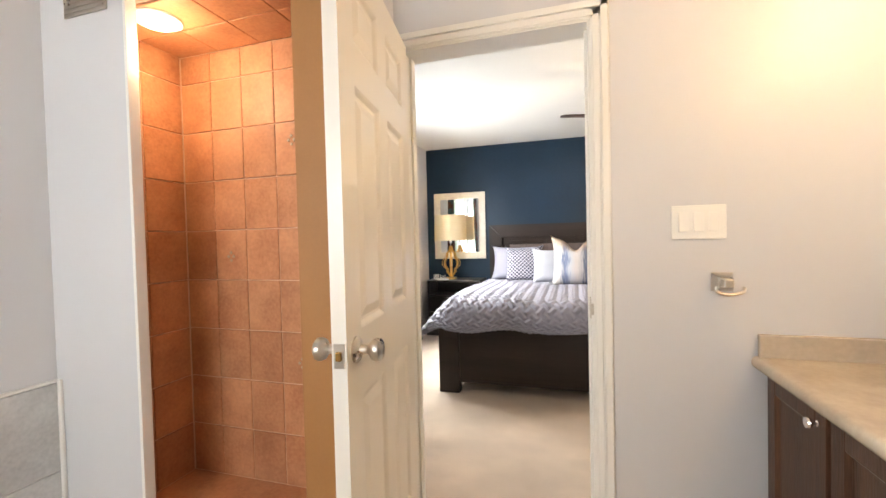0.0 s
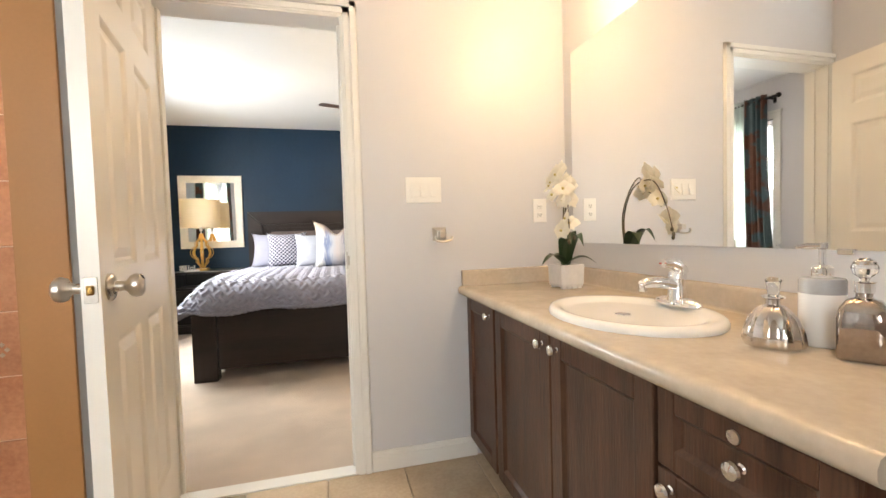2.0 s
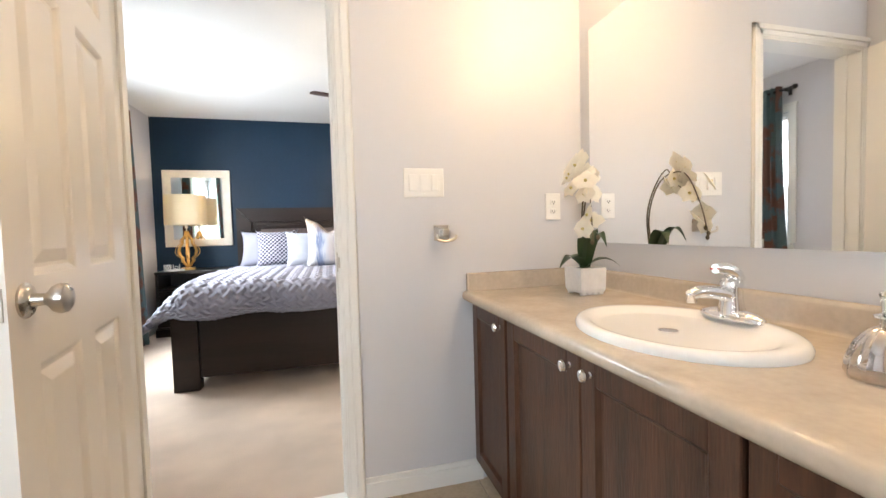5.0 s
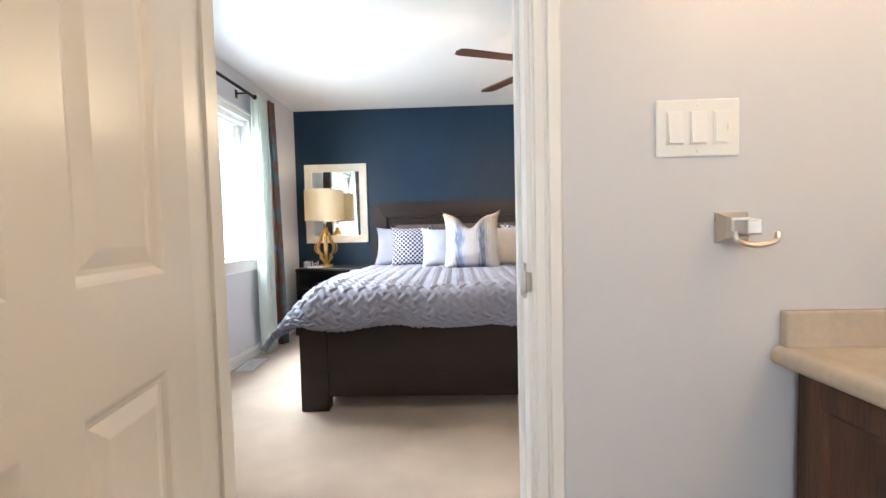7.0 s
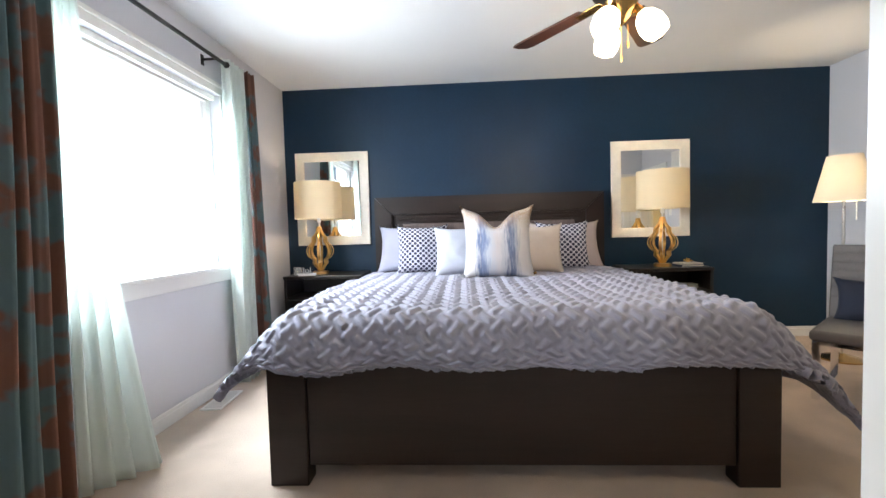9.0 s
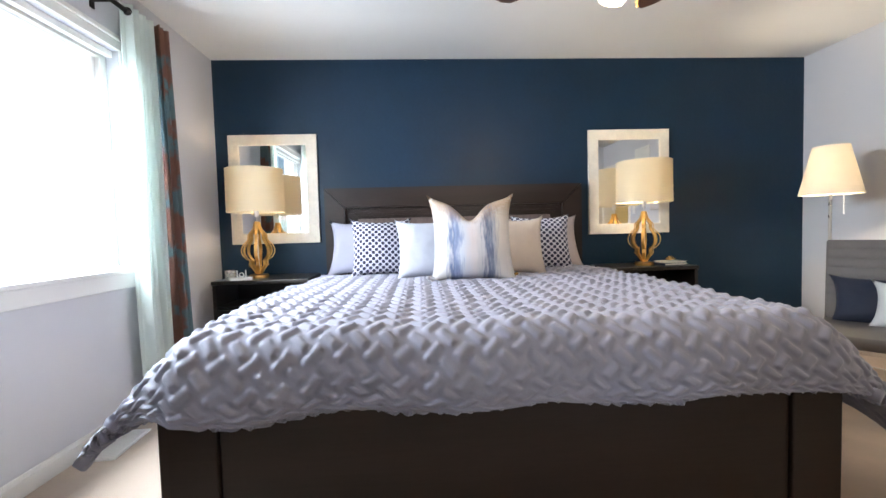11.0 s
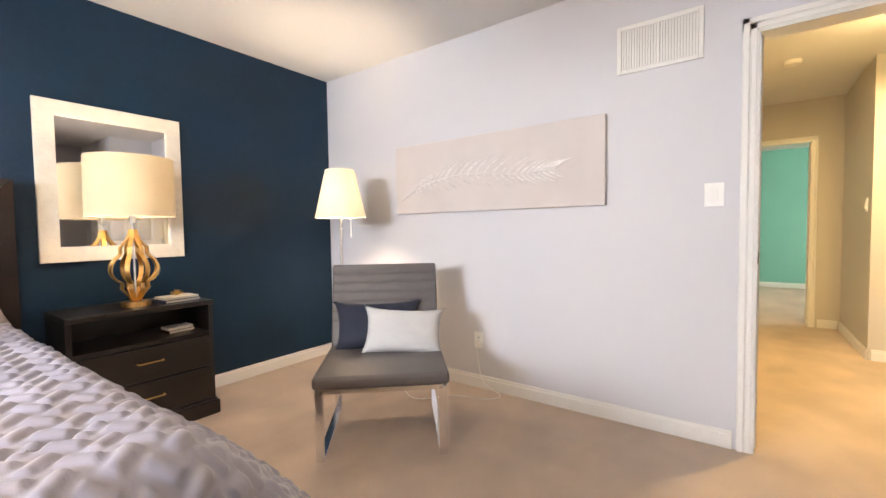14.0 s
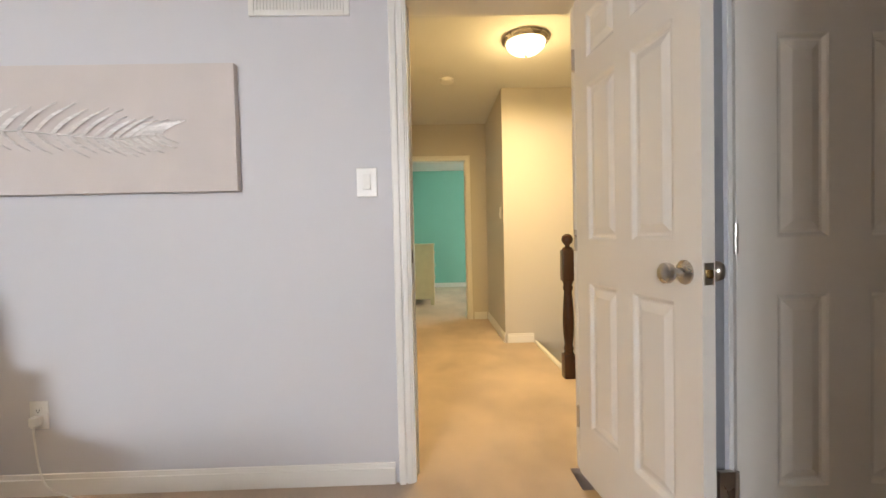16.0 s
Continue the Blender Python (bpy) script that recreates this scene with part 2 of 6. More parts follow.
def blue_mat():
    """Deep blue rolled paint with glossier leaf stencils scattered over it."""
    m = paint("deep_blue_wall_paint", (0.004, 0.020, 0.044), 0.5, 0, 2.2, 0.16, 0.35, 45, dist=0.0025, spec=0.28)
    t = m.node_tree
    N, L = t.nodes.new, t.links.new
    def math_node(op, x, y):
        nd = N("ShaderNodeMath")
        nd.operation = op
        for k, v in enumerate((x, y)):
            if isinstance(v, (int, float)):
                nd.inputs[k].default_value = v
            else:
                L(v, nd.inputs[k])
        return nd.outputs[0]

    tc, mp, vo = N("ShaderNodeTexCoord"), N("ShaderNodeMapping"), N("ShaderNodeTexVoronoi")
    mp.inputs["Scale"].default_value = (1.0, 0.0, 1.0)
    vo.inputs["Scale"].default_value = 13
    vo.inputs["Randomness"].default_value = 0.65
    L(tc.outputs["Object"], mp.inputs["Vector"]), L(mp.outputs[0], vo.inputs["Vector"])
    off, rot, sep, col = N("ShaderNodeVectorMath"), N("ShaderNodeVectorRotate"), N("ShaderNodeSeparateXYZ"), N("ShaderNodeSeparateXYZ")
    off.operation = "SUBTRACT"
    L(mp.outputs[0], off.inputs[0]), L(vo.outputs["Position"], off.inputs[1])
    rot.rotation_type = "Y_AXIS"
    L(vo.outputs["Color"], col.inputs[0])
    L(math_node("MULTIPLY_ADD", col.outputs[0], 2.4), rot.inputs["Angle"])
    L(off.outputs[0], rot.inputs["Vector"]), L(rot.outputs[0], sep.inputs[0])
    along = math_node("MULTIPLY", math_node("ABSOLUTE", sep.outputs[0], 0), 1 / 0.040)
    across = math_node("MULTIPLY", math_node("ABSOLUTE", sep.outputs[2], 0), 1 / 0.014)
    leaf = math_node("LESS_THAN", math_node("ADD", math_node("POWER", along, 2), across), 1.0)
    r = N("ShaderNodeMapRange")
    r.inputs["To Min"].default_value, r.inputs["To Max"].default_value = 0.46, 0.35
    L(leaf, r.inputs["Value"])
    L(r.outputs[0], t.nodes["Principled BSDF"].inputs["Roughness"])
    return m


M_BLUE = blue_mat()


def uv_node(t):
    return t.nodes.new("ShaderNodeUVMap")


def dots_mat():
    m = paint("navy_dotted_cotton", (0.47, 0.46, 0.52), 0.9, 0, 5, 0.05, 0.3, 350, dist=0.001)
    t = m.node_tree
    N, L = t.nodes.new, t.links.new
    mp, vo, st, mx = N("ShaderNodeMapping"), N("ShaderNodeTexVoronoi"), N("ShaderNodeMath"), N("ShaderNodeMixRGB")
    mp.inputs["Rotation"].default_value = (0, 0, radians(45))
    vo.inputs["Scale"].default_value, vo.inputs["Randomness"].default_value = 13.5, 0
    vo.voronoi_dimensions = "2D"
    L(uv_node(t).outputs[0], mp.inputs["Vector"]), L(mp.outputs[0], vo.inputs["Vector"])
    st.operation = "LESS_THAN"
    st.inputs[1].default_value = 0.40
    L(vo.outputs["Distance"], st.inputs[0]), L(st.outputs[0], mx.inputs[0])
    r = [n for n in t.nodes if n.type == "VALTORGB"][0]
    L(r.outputs[0], mx.inputs[1])
    mx.inputs[2].default_value = (0.020, 0.019, 0.045, 1)
    L(mx.outputs[0], t.nodes["Principled BSDF"].inputs["Base Color"])
    return m


def stripes_mat():
    """Ivory cloth with vertical smoky blue and tan brush stripes."""
    m = paint("smoky_striped_cloth", (0.7, 0.68, 0.66), 0.9, 0, 5, 0.05, 0.3, 350, dist=0.001)
    t = m.node_tree
    N, L = t.nodes.new, t.links.new
    uv, sp = uv_node(t), N("ShaderNodeSeparateXYZ")
    L(uv.outputs[0], sp.inputs[0])
    mp, n1 = N("ShaderNodeMapping"), N("ShaderNodeTexNoise")
    mp.inputs["Scale"].default_value = (30, 5, 1)
    n1.inputs["Scale"].default_value, n1.inputs["Detail"].default_value = 1.0, 6
    L(uv.outputs[0], mp.inputs["Vector"]), L(mp.outputs[0], n1.inputs["Vector"])
    ramp = N("ShaderNodeValToRGB")
    e = ramp.color_ramp.elements
    e[0].position, e[0].color = 0.0, (0.44, 0.42, 0.41, 1)
    e[1].position, e[1].color = 1.0, (0.44, 0.42, 0.41, 1)
    for p, c in ((0.17, (0.50, 0.48, 0.47)), (0.25, (0.10, 0.13, 0.22)), (0.31, (0.17, 0.21, 0.32)), (0.38, (0.40, 0.42, 0.48)), (0.5, (0.46, 0.42, 0.42)), (0.6, (0.36, 0.35, 0.37)), (0.67, (0.07, 0.09, 0.15)), (0.73, (0.22, 0.24, 0.30)), (0.82, (0.50, 0.47, 0.45))):
        k = e.new(p)
        k.color = (*c, 1)
    ma = N("ShaderNodeMath")
    ma.operation = "MULTIPLY_ADD"
    L(n1.outputs["Fac"], ma.inputs[0])
    ma.inputs[1].default_value = 0.24
    sub = N("ShaderNodeMath")
    sub.operation = "SUBTRACT"
    L(sp.outputs[0], sub.inputs[0])
    sub.inputs[1].default_value = 0.12
    L(sub.outputs[0], ma.inputs[2])
    L(ma.outputs[0], ramp.inputs[0])
    n2, r2, mx, mul = N("ShaderNodeTexNoise"), N("ShaderNodeMapRange"), N("ShaderNodeMixRGB"), N("ShaderNodeMath")
    n2.inputs["Scale"].default_value, n2.inputs["Detail"].default_value = 9, 8
    L(mp.outputs[0], n2.inputs["Vector"])
    r2.inputs["From Min"].default_value, r2.inputs["From Max"].default_value = 0.66, 0.90
    L(sp.outputs[1], r2.inputs["Value"])
    mul.operation = "MULTIPLY"
    con = N("ShaderNodeMapRange")
    con.inputs["From Min"].default_value, con.inputs["From Max"].default_value = 0.38, 0.56
    L(n2.outputs["Fac"], con.inputs["Value"])
    L(r2.outputs[0], mul.inputs[0]), L(con.outputs[0], mul.inputs[1])
    L(mul.outputs[0], mx.inputs[0]), L(ramp.outputs[0], mx.inputs[1])
    mx.inputs[2].default_value = (0.28, 0.17, 0.09, 1)
    L(mx.outputs[0], t.nodes["Principled BSDF"].inputs["Base Color"])
    return m


def drape_mat():
    """Brown drape with woven teal brush bands and rust threads."""
    m = paint("brown_teal_drape", (0.09, 0.06, 0.05), 0.75, 0, 5, 0.2, 0.3, 300, dist=0.001)
    t = m.node_tree
    N, L = t.nodes.new, t.links.new
    mp, n1, r, mx = N("ShaderNodeMapping"), N("ShaderNodeTexNoise"), N("ShaderNodeMapRange"), N("ShaderNodeMixRGB")
    mp.inputs["Scale"].default_value = (3.0, 4.0, 3.2)
    n1.inputs["Scale"].default_value, n1.inputs["Detail"].default_value = 1.6, 3
    tc = [n for n in t.nodes if n.type == "TEX_COORD"][0]
    L(tc.outputs["Object"], mp.inputs["Vector"]), L(mp.outputs[0], n1.inputs["Vector"])
    r.inputs["From Min"].default_value, r.inputs["From Max"].default_value = 0.47, 0.53
    L(n1.outputs["Fac"], r.inputs["Value"]), L(r.outputs[0], mx.inputs[0])
    mx.inputs[1].default_value, mx.inputs[2].default_value = (0.13, 0.055, 0.035, 1), (0.07, 0.12, 0.13, 1)
    L(mx.outputs[0], t.nodes["Principled BSDF"].inputs["Base Color"])
    return m


M_DOTS, M_STRIPES, M_DRAPE = dots_mat(), stripes_mat(), drape_mat()


# ---- mesh helpers ----
def box(bm, x0, y0, z0, x1, y1, z1, bev=0.0, seg=2):
    r = bmesh.ops.create_cube(bm, size=1)
    bmesh.ops.scale(bm, vec=(abs(x1 - x0), abs(y1 - y0), abs(z1 - z0)), verts=r["verts"])
    bmesh.ops.translate(bm, vec=((x0 + x1) / 2, (y0 + y1) / 2, (z0 + z1) / 2), verts=r["verts"])
    if bev:
        es = list({e for v in r["verts"] for e in v.link_edges})
        bmesh.ops.bevel(bm, geom=es, offset=bev, segments=seg, affect="EDGES", profile=0.5)
    return bm


def boxes(*specs):
    bm = bmesh.new()
    for s in specs:
        box(bm, *s)
    return bm


def lathe(bm, prof, seg=24, at=(0, 0, 0), m=None, flute=0, depth=0.0):
    """Turns (radius, height) pairs about z."""
    rows = []
    for r, z in prof:
        row = []
        for k in range(seg):
            a = 2 * math.pi * k / seg
            rr = r * (1 - depth * abs(math.sin(a * flute / 2))) if flute else r
            p = Vector((rr * math.cos(a), rr * math.sin(a), z))
            row.append(bm.verts.new((m @ p if m else p) + Vector(at)))
        rows.append(row)
    for a, b in zip(rows, rows[1:]):
        for k in range(seg):
            bm.faces.new((a[k], a[(k + 1) % seg], b[(k + 1) % seg], b[k]))
    if prof[0][0] > 1e-5:
        bm.faces.new(rows[0][::-1])
    if prof[-1][0] > 1e-5:
        bm.faces.new(rows[-1])
    return bm


def tube(bm, pts, r, seg=8, taper=1.0):
    pts = [Vector(p) for p in pts]
    rows = []
    up = Vector((0, 0, 1))
    for i, p in enumerate(pts):
        d = (pts[min(i + 1, len(pts) - 1)] - pts[max(i - 1, 0)]).normalized()
        s = d.cross(up if abs(d.z) < 0.95 else Vector((1, 0, 0))).normalized()
        u = s.cross(d)
        rr = r * (1 + (taper - 1) * i / max(1, len(pts) - 1))
        rows.append([bm.verts.new(p + rr * (math.cos(2 * math.pi * k / seg) * s + math.sin(2 * math.pi * k / seg) * u)) for k in range(seg)])
    for a, b in zip(rows, rows[1:]):
        for k in range(seg):
            bm.faces.new((a[k], a[(k + 1) % seg], b[(k + 1) % seg], b[k]))
    bm.faces.new(rows[0][::-1]), bm.faces.new(rows[-1])
    return bm


def surface(bm, f, nu, nv, close=False):
    """A sheet of quads from f(u, v), u and v in 0..1, with uv."""
    uvl = bm.loops.layers.uv.verify()
    g = [[bm.verts.new(f(i / nu, j / nv)) for j in range(nv + 1)] for i in range(nu + 1)]
    for i in range(nu):
        for j in range(nv):
            fc = bm.faces.new((g[i][j], g[i + 1][j], g[i + 1][j + 1], g[i][j + 1]))
            for lp, (a, b) in zip(fc.loops, ((i, j), (i + 1, j), (i + 1, j + 1), (i, j + 1))):
                lp[uvl].uv = (a / nu, b / nv)
    return bm


def bez(pts, n=16):
    """A smooth line through points (Catmull-Rom)."""
    P = [Vector(p) for p in pts]
    P = [P[0] * 2 - P[1], *P, P[-1] * 2 - P[-2]]
    out = []
    for i in range(1, len(P) - 2):
        for k in range(n):
            t = k / n
            out.append(0.5 * (2 * P[i] + (P[i + 1] - P[i - 1]) * t + (2 * P[i - 1] - 5 * P[i] + 4 * P[i + 1] - P[i + 2]) * t * t + (3 * P[i] - P[i - 1] - 3 * P[i + 1] + P[i + 2]) * t ** 3))
    return out + [P[-2]]


def part(name, bm, material, parent=None, label="", smooth=False, m=None):
    bmesh.ops.recalc_face_normals(bm, faces=bm.faces)
    me = bpy.data.meshes.new(name)
    bm.to_mesh(me)
    bm.free()
    me.materials.append(material)
    if smooth:
        me.polygons.foreach_set("use_smooth", [True] * len(me.polygons))
        me.set_sharp_from_angle(angle=radians(40))
    ob = new(name, me)
    if parent:
        ob.parent = parent
    if m:
        ob.matrix_basis = m
    return tagged(ob, label)


def thing(name, m, label, category, group=""):
    ob = new(name)
    ob.empty_display_size = 0.1
    ob.matrix_basis = m
    return tagged(ob, label, category, group)


def structure(name, bm, material, label, category, smooth=False):
    return tagged(part(name, bm, material, smooth=smooth), label, category, kind="structure")


def wall_along_x(x0, x1, y0, y1, z0, z1, holes=()):
    """Wall boxes from x0 to x1 round holes (a, b, low, high)."""
    bm, at = bmesh.new(), x0
    for a, b, lo, hi in sorted(holes):
        box(bm, at, y0, z0, a, y1, z1)
        if lo > z0:
            box(bm, a, y0, z0, b, y1, lo)
        if hi < z1:
            box(bm, a, y0, hi, b, y1, z1)
        at = b
    return box(bm, at, y0, z0, x1, y1, z1)


def wall_along_y(y0, y1, x0, x1, z0, z1, holes=()):
    bm, at = bmesh.new(), y0
    for a, b, lo, hi in sorted(holes):
        box(bm, x0, at, z0, x1, a, z1)
        if lo > z0:
            box(bm, x0, a, z0, x1, b, lo)
        if hi < z1:
            box(bm, x0, a, hi, x1, b, z1)
        at = b
    return box(bm, x0, at, z0, x1, y1, z1)


# ---- structure ----
H = 2.44
structure("wall_bath_bedroom", wall_along_x(-1.98, 1.305, 1.66, 1.78, 0, H, [(-0.57, 0.165, 0, 2.0)]), M_WALL, "pale grey painted wall with the bathroom doorway", "wall")
structure("wall_window", wall_along_y(1.78, 5.49, -1.92, -1.80, 0, H, [(2.90, 4.42, 0.84, 2.06)]), M_BEDWALL, "pale grey painted wall with a wide window", "wall")
structure("wall_blue", boxes((-1.92, 5.49, 0, 3.34, 5.61, H)), M_BLUE, "deep navy blue painted accent wall", "wall")
structure("wall_east", wall_along_y(1.50, 5.49, 3.22, 3.34, 0, H, [(1.655, 2.40, 0, 2.01)]), M_BEDWALL, "pale grey painted wall with the hall doorway", "wall")
structure("wall_closet_return", boxes((2.86, 1.425, 0, 3.34, 1.50, H), (2.72, 1.425, 2.01, 2.86, 1.50, H)), M_BEDWALL, "pale grey painted short wall", "wall")
structure("wall_closet", wall_along_y(0.30, 1.425, 2.72, 2.84, 0, H, [(0.67, 1.412, 0, 2.01)]), M_BEDWALL, "pale grey painted wall round the closet door", "wall")
structure("wall_closet_back", boxes((2.97, 0.30, 0, 3.03, 1.425, H)), M_BEDWALL, "plain back wall of the closet", "wall")
structure("wall_alcove_south", boxes((1.305, 0.18, 0, 3.34, 0.30, H)), M_BEDWALL, "pale grey painted wall", "wall")
# Added out of view: keeps the window's light off the closet door.
structure("alcove_shading_wall", boxes((1.305, 0.30, 0, 1.80, 1.78, H)), M_BEDWALL, "unseen added wall block that shades the closet alcove", "wall")
structure("wall_vanity", boxes((1.22, -1.42, 0, 1.305, 1.66, H)), M_WALL, "pale grey painted wall behind the vanity", "wall")
structure("wall_bath_west", boxes((-1.98, -1.42, 0, -1.86, 1.66, H)), M_WALL, "pale grey painted bathroom wall in cool daylight", "wall")
structure("wall_bath_south", wall_along_x(-1.86, 1.22, -1.42, -1.30, 0, H, [(-1.5, -0.3, 1.0, 2.0)]), M_WALL, "pale grey painted bathroom wall with a window", "wall")
structure("wall_shower_stub", boxes((-1.86, 1.16, 0, -1.42, 1.19, H), (-1.86, 1.19, 0, -1.66, 1.59, H), (-1.66, 1.594, 0, -0.72, 1.66, H)), M_WALL, "pale grey painted wall beside the shower", "wall")
structure("wall_shower_jamb", boxes((-0.72, 1.164, 0, -0.60, 1.66, H), (-1.42, 1.16, 2.2, -0.72, 1.19, H)), M_WALL, "pale grey wall end between shower and door", "wall")
# Thin tan strip over the front of the grey wall end.
structure("shower_jamb_facing", boxes((-0.722, 1.152, 0, -0.600, 1.163, 2.2, 0.002)), M_TAN, "tan facing strip beside the shower opening", "trim")
structure("shower_jamb_trim", boxes((-1.42, 1.152, 0, -1.406, 1.193, 2.2, 0.002)), M_TRIM, "cream trim strip at the shower opening", "trim")
structure("shower_ceiling_slab", boxes((-1.66, 1.19, 2.10, -0.72, 1.594, 2.2)), M_GROUT, "grouted shower ceiling", "ceiling")
structure("floor_shower", boxes((-1.66, 1.20, 0, -0.72, 1.594, 0.15, 0.006)), M_TERRA, "raised terracotta shower base", "floor")

structure("floor_bedroom", boxes((-1.92, 1.72, -0.1, 3.28, 5.55, 0), (1.79, 0.24, -0.1, 3.0, 1.72, 0)), M_CARPET, "beige cut pile carpet with worn traces", "floor")
structure("floor_hall", boxes((3.28, 1.33, -0.1, 10.5, 2.72, 0), (3.28, -0.6, -0.1, 4.5, 1.33, 0), (5.475, -0.6, -0.1, 10.5, 1.33, 0), (6.7, 2.72, -0.1, 10.5, 4.0, 0)), M_CARPET, "beige cut pile carpet with worn traces", "floor")
structure("stairwell_floor", boxes((4.5, -0.6, -1.5, 5.475, 1.33, -1.4)), M_CARPET, "beige carpet at the stair landing", "floor")
floor_bath = structure("floor_bath", boxes((-1.98, -1.42, -0.1, 1.305, 1.66, -0.008)), M_FLOORGROUT, "beige ceramic tile floor with grout joints", "floor")
structure("threshold", boxes((-0.558, 1.655, -0.02, 0.153, 1.73, 0.006, 0.003)), M_TRIM, "cream threshold strip in the doorway", "threshold")
structure("ceiling_bedroom", boxes((-1.92, 1.78, H, 3.28, 5.61, H + 0.1), (1.305, 0.18, H, 3.28, 1.779, H + 0.1)), M_CEIL, "white painted ceiling", "ceiling")
structure("ceiling_bath", boxes((-1.98, -1.42, H, 1.305, 1.78, H + 0.1)), M_CEIL, "white painted ceiling", "ceiling")
structure("ceiling_hall", boxes((3.28, -0.7, H, 10.6, 4.0, H + 0.1)), M_CEIL, "white painted hall ceiling", "ceiling")
structure("wall_hall_north", boxes((3.34, 2.66, 0, 6.70, 2.78, H)), M_HALLWALL, "greige painted hall wall", "wall")
structure("wall_hall_end", wall_along_y(1.50, 2.78, 6.70, 6.82, 0, H, [(1.87, 2.58, 0, 2.0)]), M_HALLWALL, "greige painted hall wall with a doorway", "wall")
structure("wall_hall_south", boxes((5.475, 1.50, 0, 6.70, 1.62, H)), M_HALLWALL, "greige painted hall wall with an outside corner", "wall")
structure("wall_stairwell_east", boxes((5.475, -0.6, -1.5, 5.595, 1.50, H)), M_HALLWALL, "greige painted wall of the stairwell", "wall")
structure("wall_stairwell_south", boxes((3.22, -0.72, -1.5, 5.595, -0.6, H)), M_HALLWALL, "greige painted wall of the stairwell", "wall")
structure("wall_hall_west", boxes((3.22, -0.6, 0, 3.34, 1.425, H)), M_HALLWALL, "greige painted hall wall", "wall")
structure("wall_stairwell_north", boxes((4.5, 1.33, -1.5, 5.475, 1.36, -0.1)), M_HALLWALL, "plain wall below the landing edge", "wall")
structure("wall_teal_far", boxes((10.25, -0.6, 0, 10.37, 4.0, H)), M_TEAL, "teal painted bedroom wall", "wall")
# The opening is added, only to let the far room's fill lamp in.
structure("wall_teal_south", wall_along_x(6.82, 10.25, -0.6, -0.48, 0, H, [(8.0, 9.2, 0.9, 2.05)]), M_TEAL, "teal painted wall with an added window opening", "wall")
structure("wall_teal_north", boxes((6.82, 3.88, 0, 10.25, 4.0, H)), M_TEAL, "teal painted bedroom wall", "wall")
structure("wall_teal_west", boxes((6.705, 2.78, 0, 6.82, 3.88, H), (6.705, -0.48, 0, 6.82, 1.50, H)), M_TEAL, "teal painted bedroom wall", "wall")


def baseboard(x0, y0, x1, y1, side):
    """Stepped skirting along a wall face; side is the way into the room."""
    bm = bmesh.new()
    sx, sy = side
    for t, h in ((0.014, 0.07), (0.009, 0.09)):
        box(bm, min(x0, x0 + sx * t), min(y0, y0 + sy * t), 0.0, max(x1, x1 + sx * t), max(y1, y1 + sy * t), h, 0.002, 1)
    structure("baseboard", bm, M_TRIM, "white painted baseboard", "baseboard")


baseboard(-1.80, 1.80, -1.80, 5.47, (1, 0))
baseboard(-1.78, 5.49, 3.20, 5.49, (0, -1))
baseboard(3.22, 2.475, 3.22, 5.47, (-1, 0))
baseboard(0.225, 1.66, 0.72, 1.66, (0, -1))
baseboard(0.23, 1.78, 1.80, 1.78, (0, 1))
baseboard(-1.78, 1.78, -0.65, 1.78, (0, 1))
baseboard(5.475, 1.345, 5.475, 1.60, (-1, 0))
baseboard(5.48, 1.62, 6.68, 1.62, (0, 1))
baseboard(6.70, 1.64, 6.70, 1.80, (-1, 0))
baseboard(3.42, 2.66, 6.68, 2.66, (0, -1))
baseboard(10.25, -0.46, 10.25, 3.86, (-1, 0))
structure("landing_edge", boxes((4.49, 1.315, -0.1, 5.47, 1.345, 0.02, 0.004)), M_TRIM, "cream painted edge of the stair landing", "trim")


def casing(name, axis, a, b, top, face, out, w=0.065, label="white moulded door casing", left=True, right=True):
    """Three-step moulding round an opening from a to b on a wall face."""
    bm = bmesh.new()
    for k, (i0, i1, t) in enumerate(((0.0, w, 0.010), (0.008, 0.030, 0.015), (0.036, w - 0.004, 0.020))):
        lo, hi = sorted((face, face + out * t))
        for s0, s1, z0, z1 in ((a - i1, a - i0, 0, top + i1) if left else (0, 0, 0, 0), (b + i0, b + i1, 0, top + i1) if right else (0, 0, 0, 0), (a - (i1 if left else 0), b + (i1 if right else 0), top + i0, top + i1)):
            if s1 > s0:
                box(bm, *((s0, lo, z0, s1, hi, z1) if axis == "x" else (lo, s0, z0, hi, s1, z1)), 0.002, 1)
    structure(name, bm, M_TRIM, label, "door casing")


def jamb(name, axis, a, b, top, lo, hi):
    bm = bmesh.new()
    t = 0.012
    for s0, s1, z0, z1 in ((a, a + t, 0, top), (b - t, b, 0, top), (a + t, b - t, top - t, top)):
        box(bm, *((s0, lo, z0, s1, hi, z1) if axis == "x" else (lo, s0, z0, hi, s1, z1)), 0.001, 1)
    mid = (lo + hi) / 2
    for s0, s1, z0, z1 in ((a + t, a + t + 0.01, 0, top - t), (b - t - 0.01, b - t, 0, top - t)):
        box(bm, *((s0, mid, z0, s1, mid + 0.03, z1) if axis == "x" else (mid, s0, z0, mid + 0.03, s1, z1)), 0.001, 1)
    structure(name, bm, M_TRIM, "white painted door jamb", "door jamb")


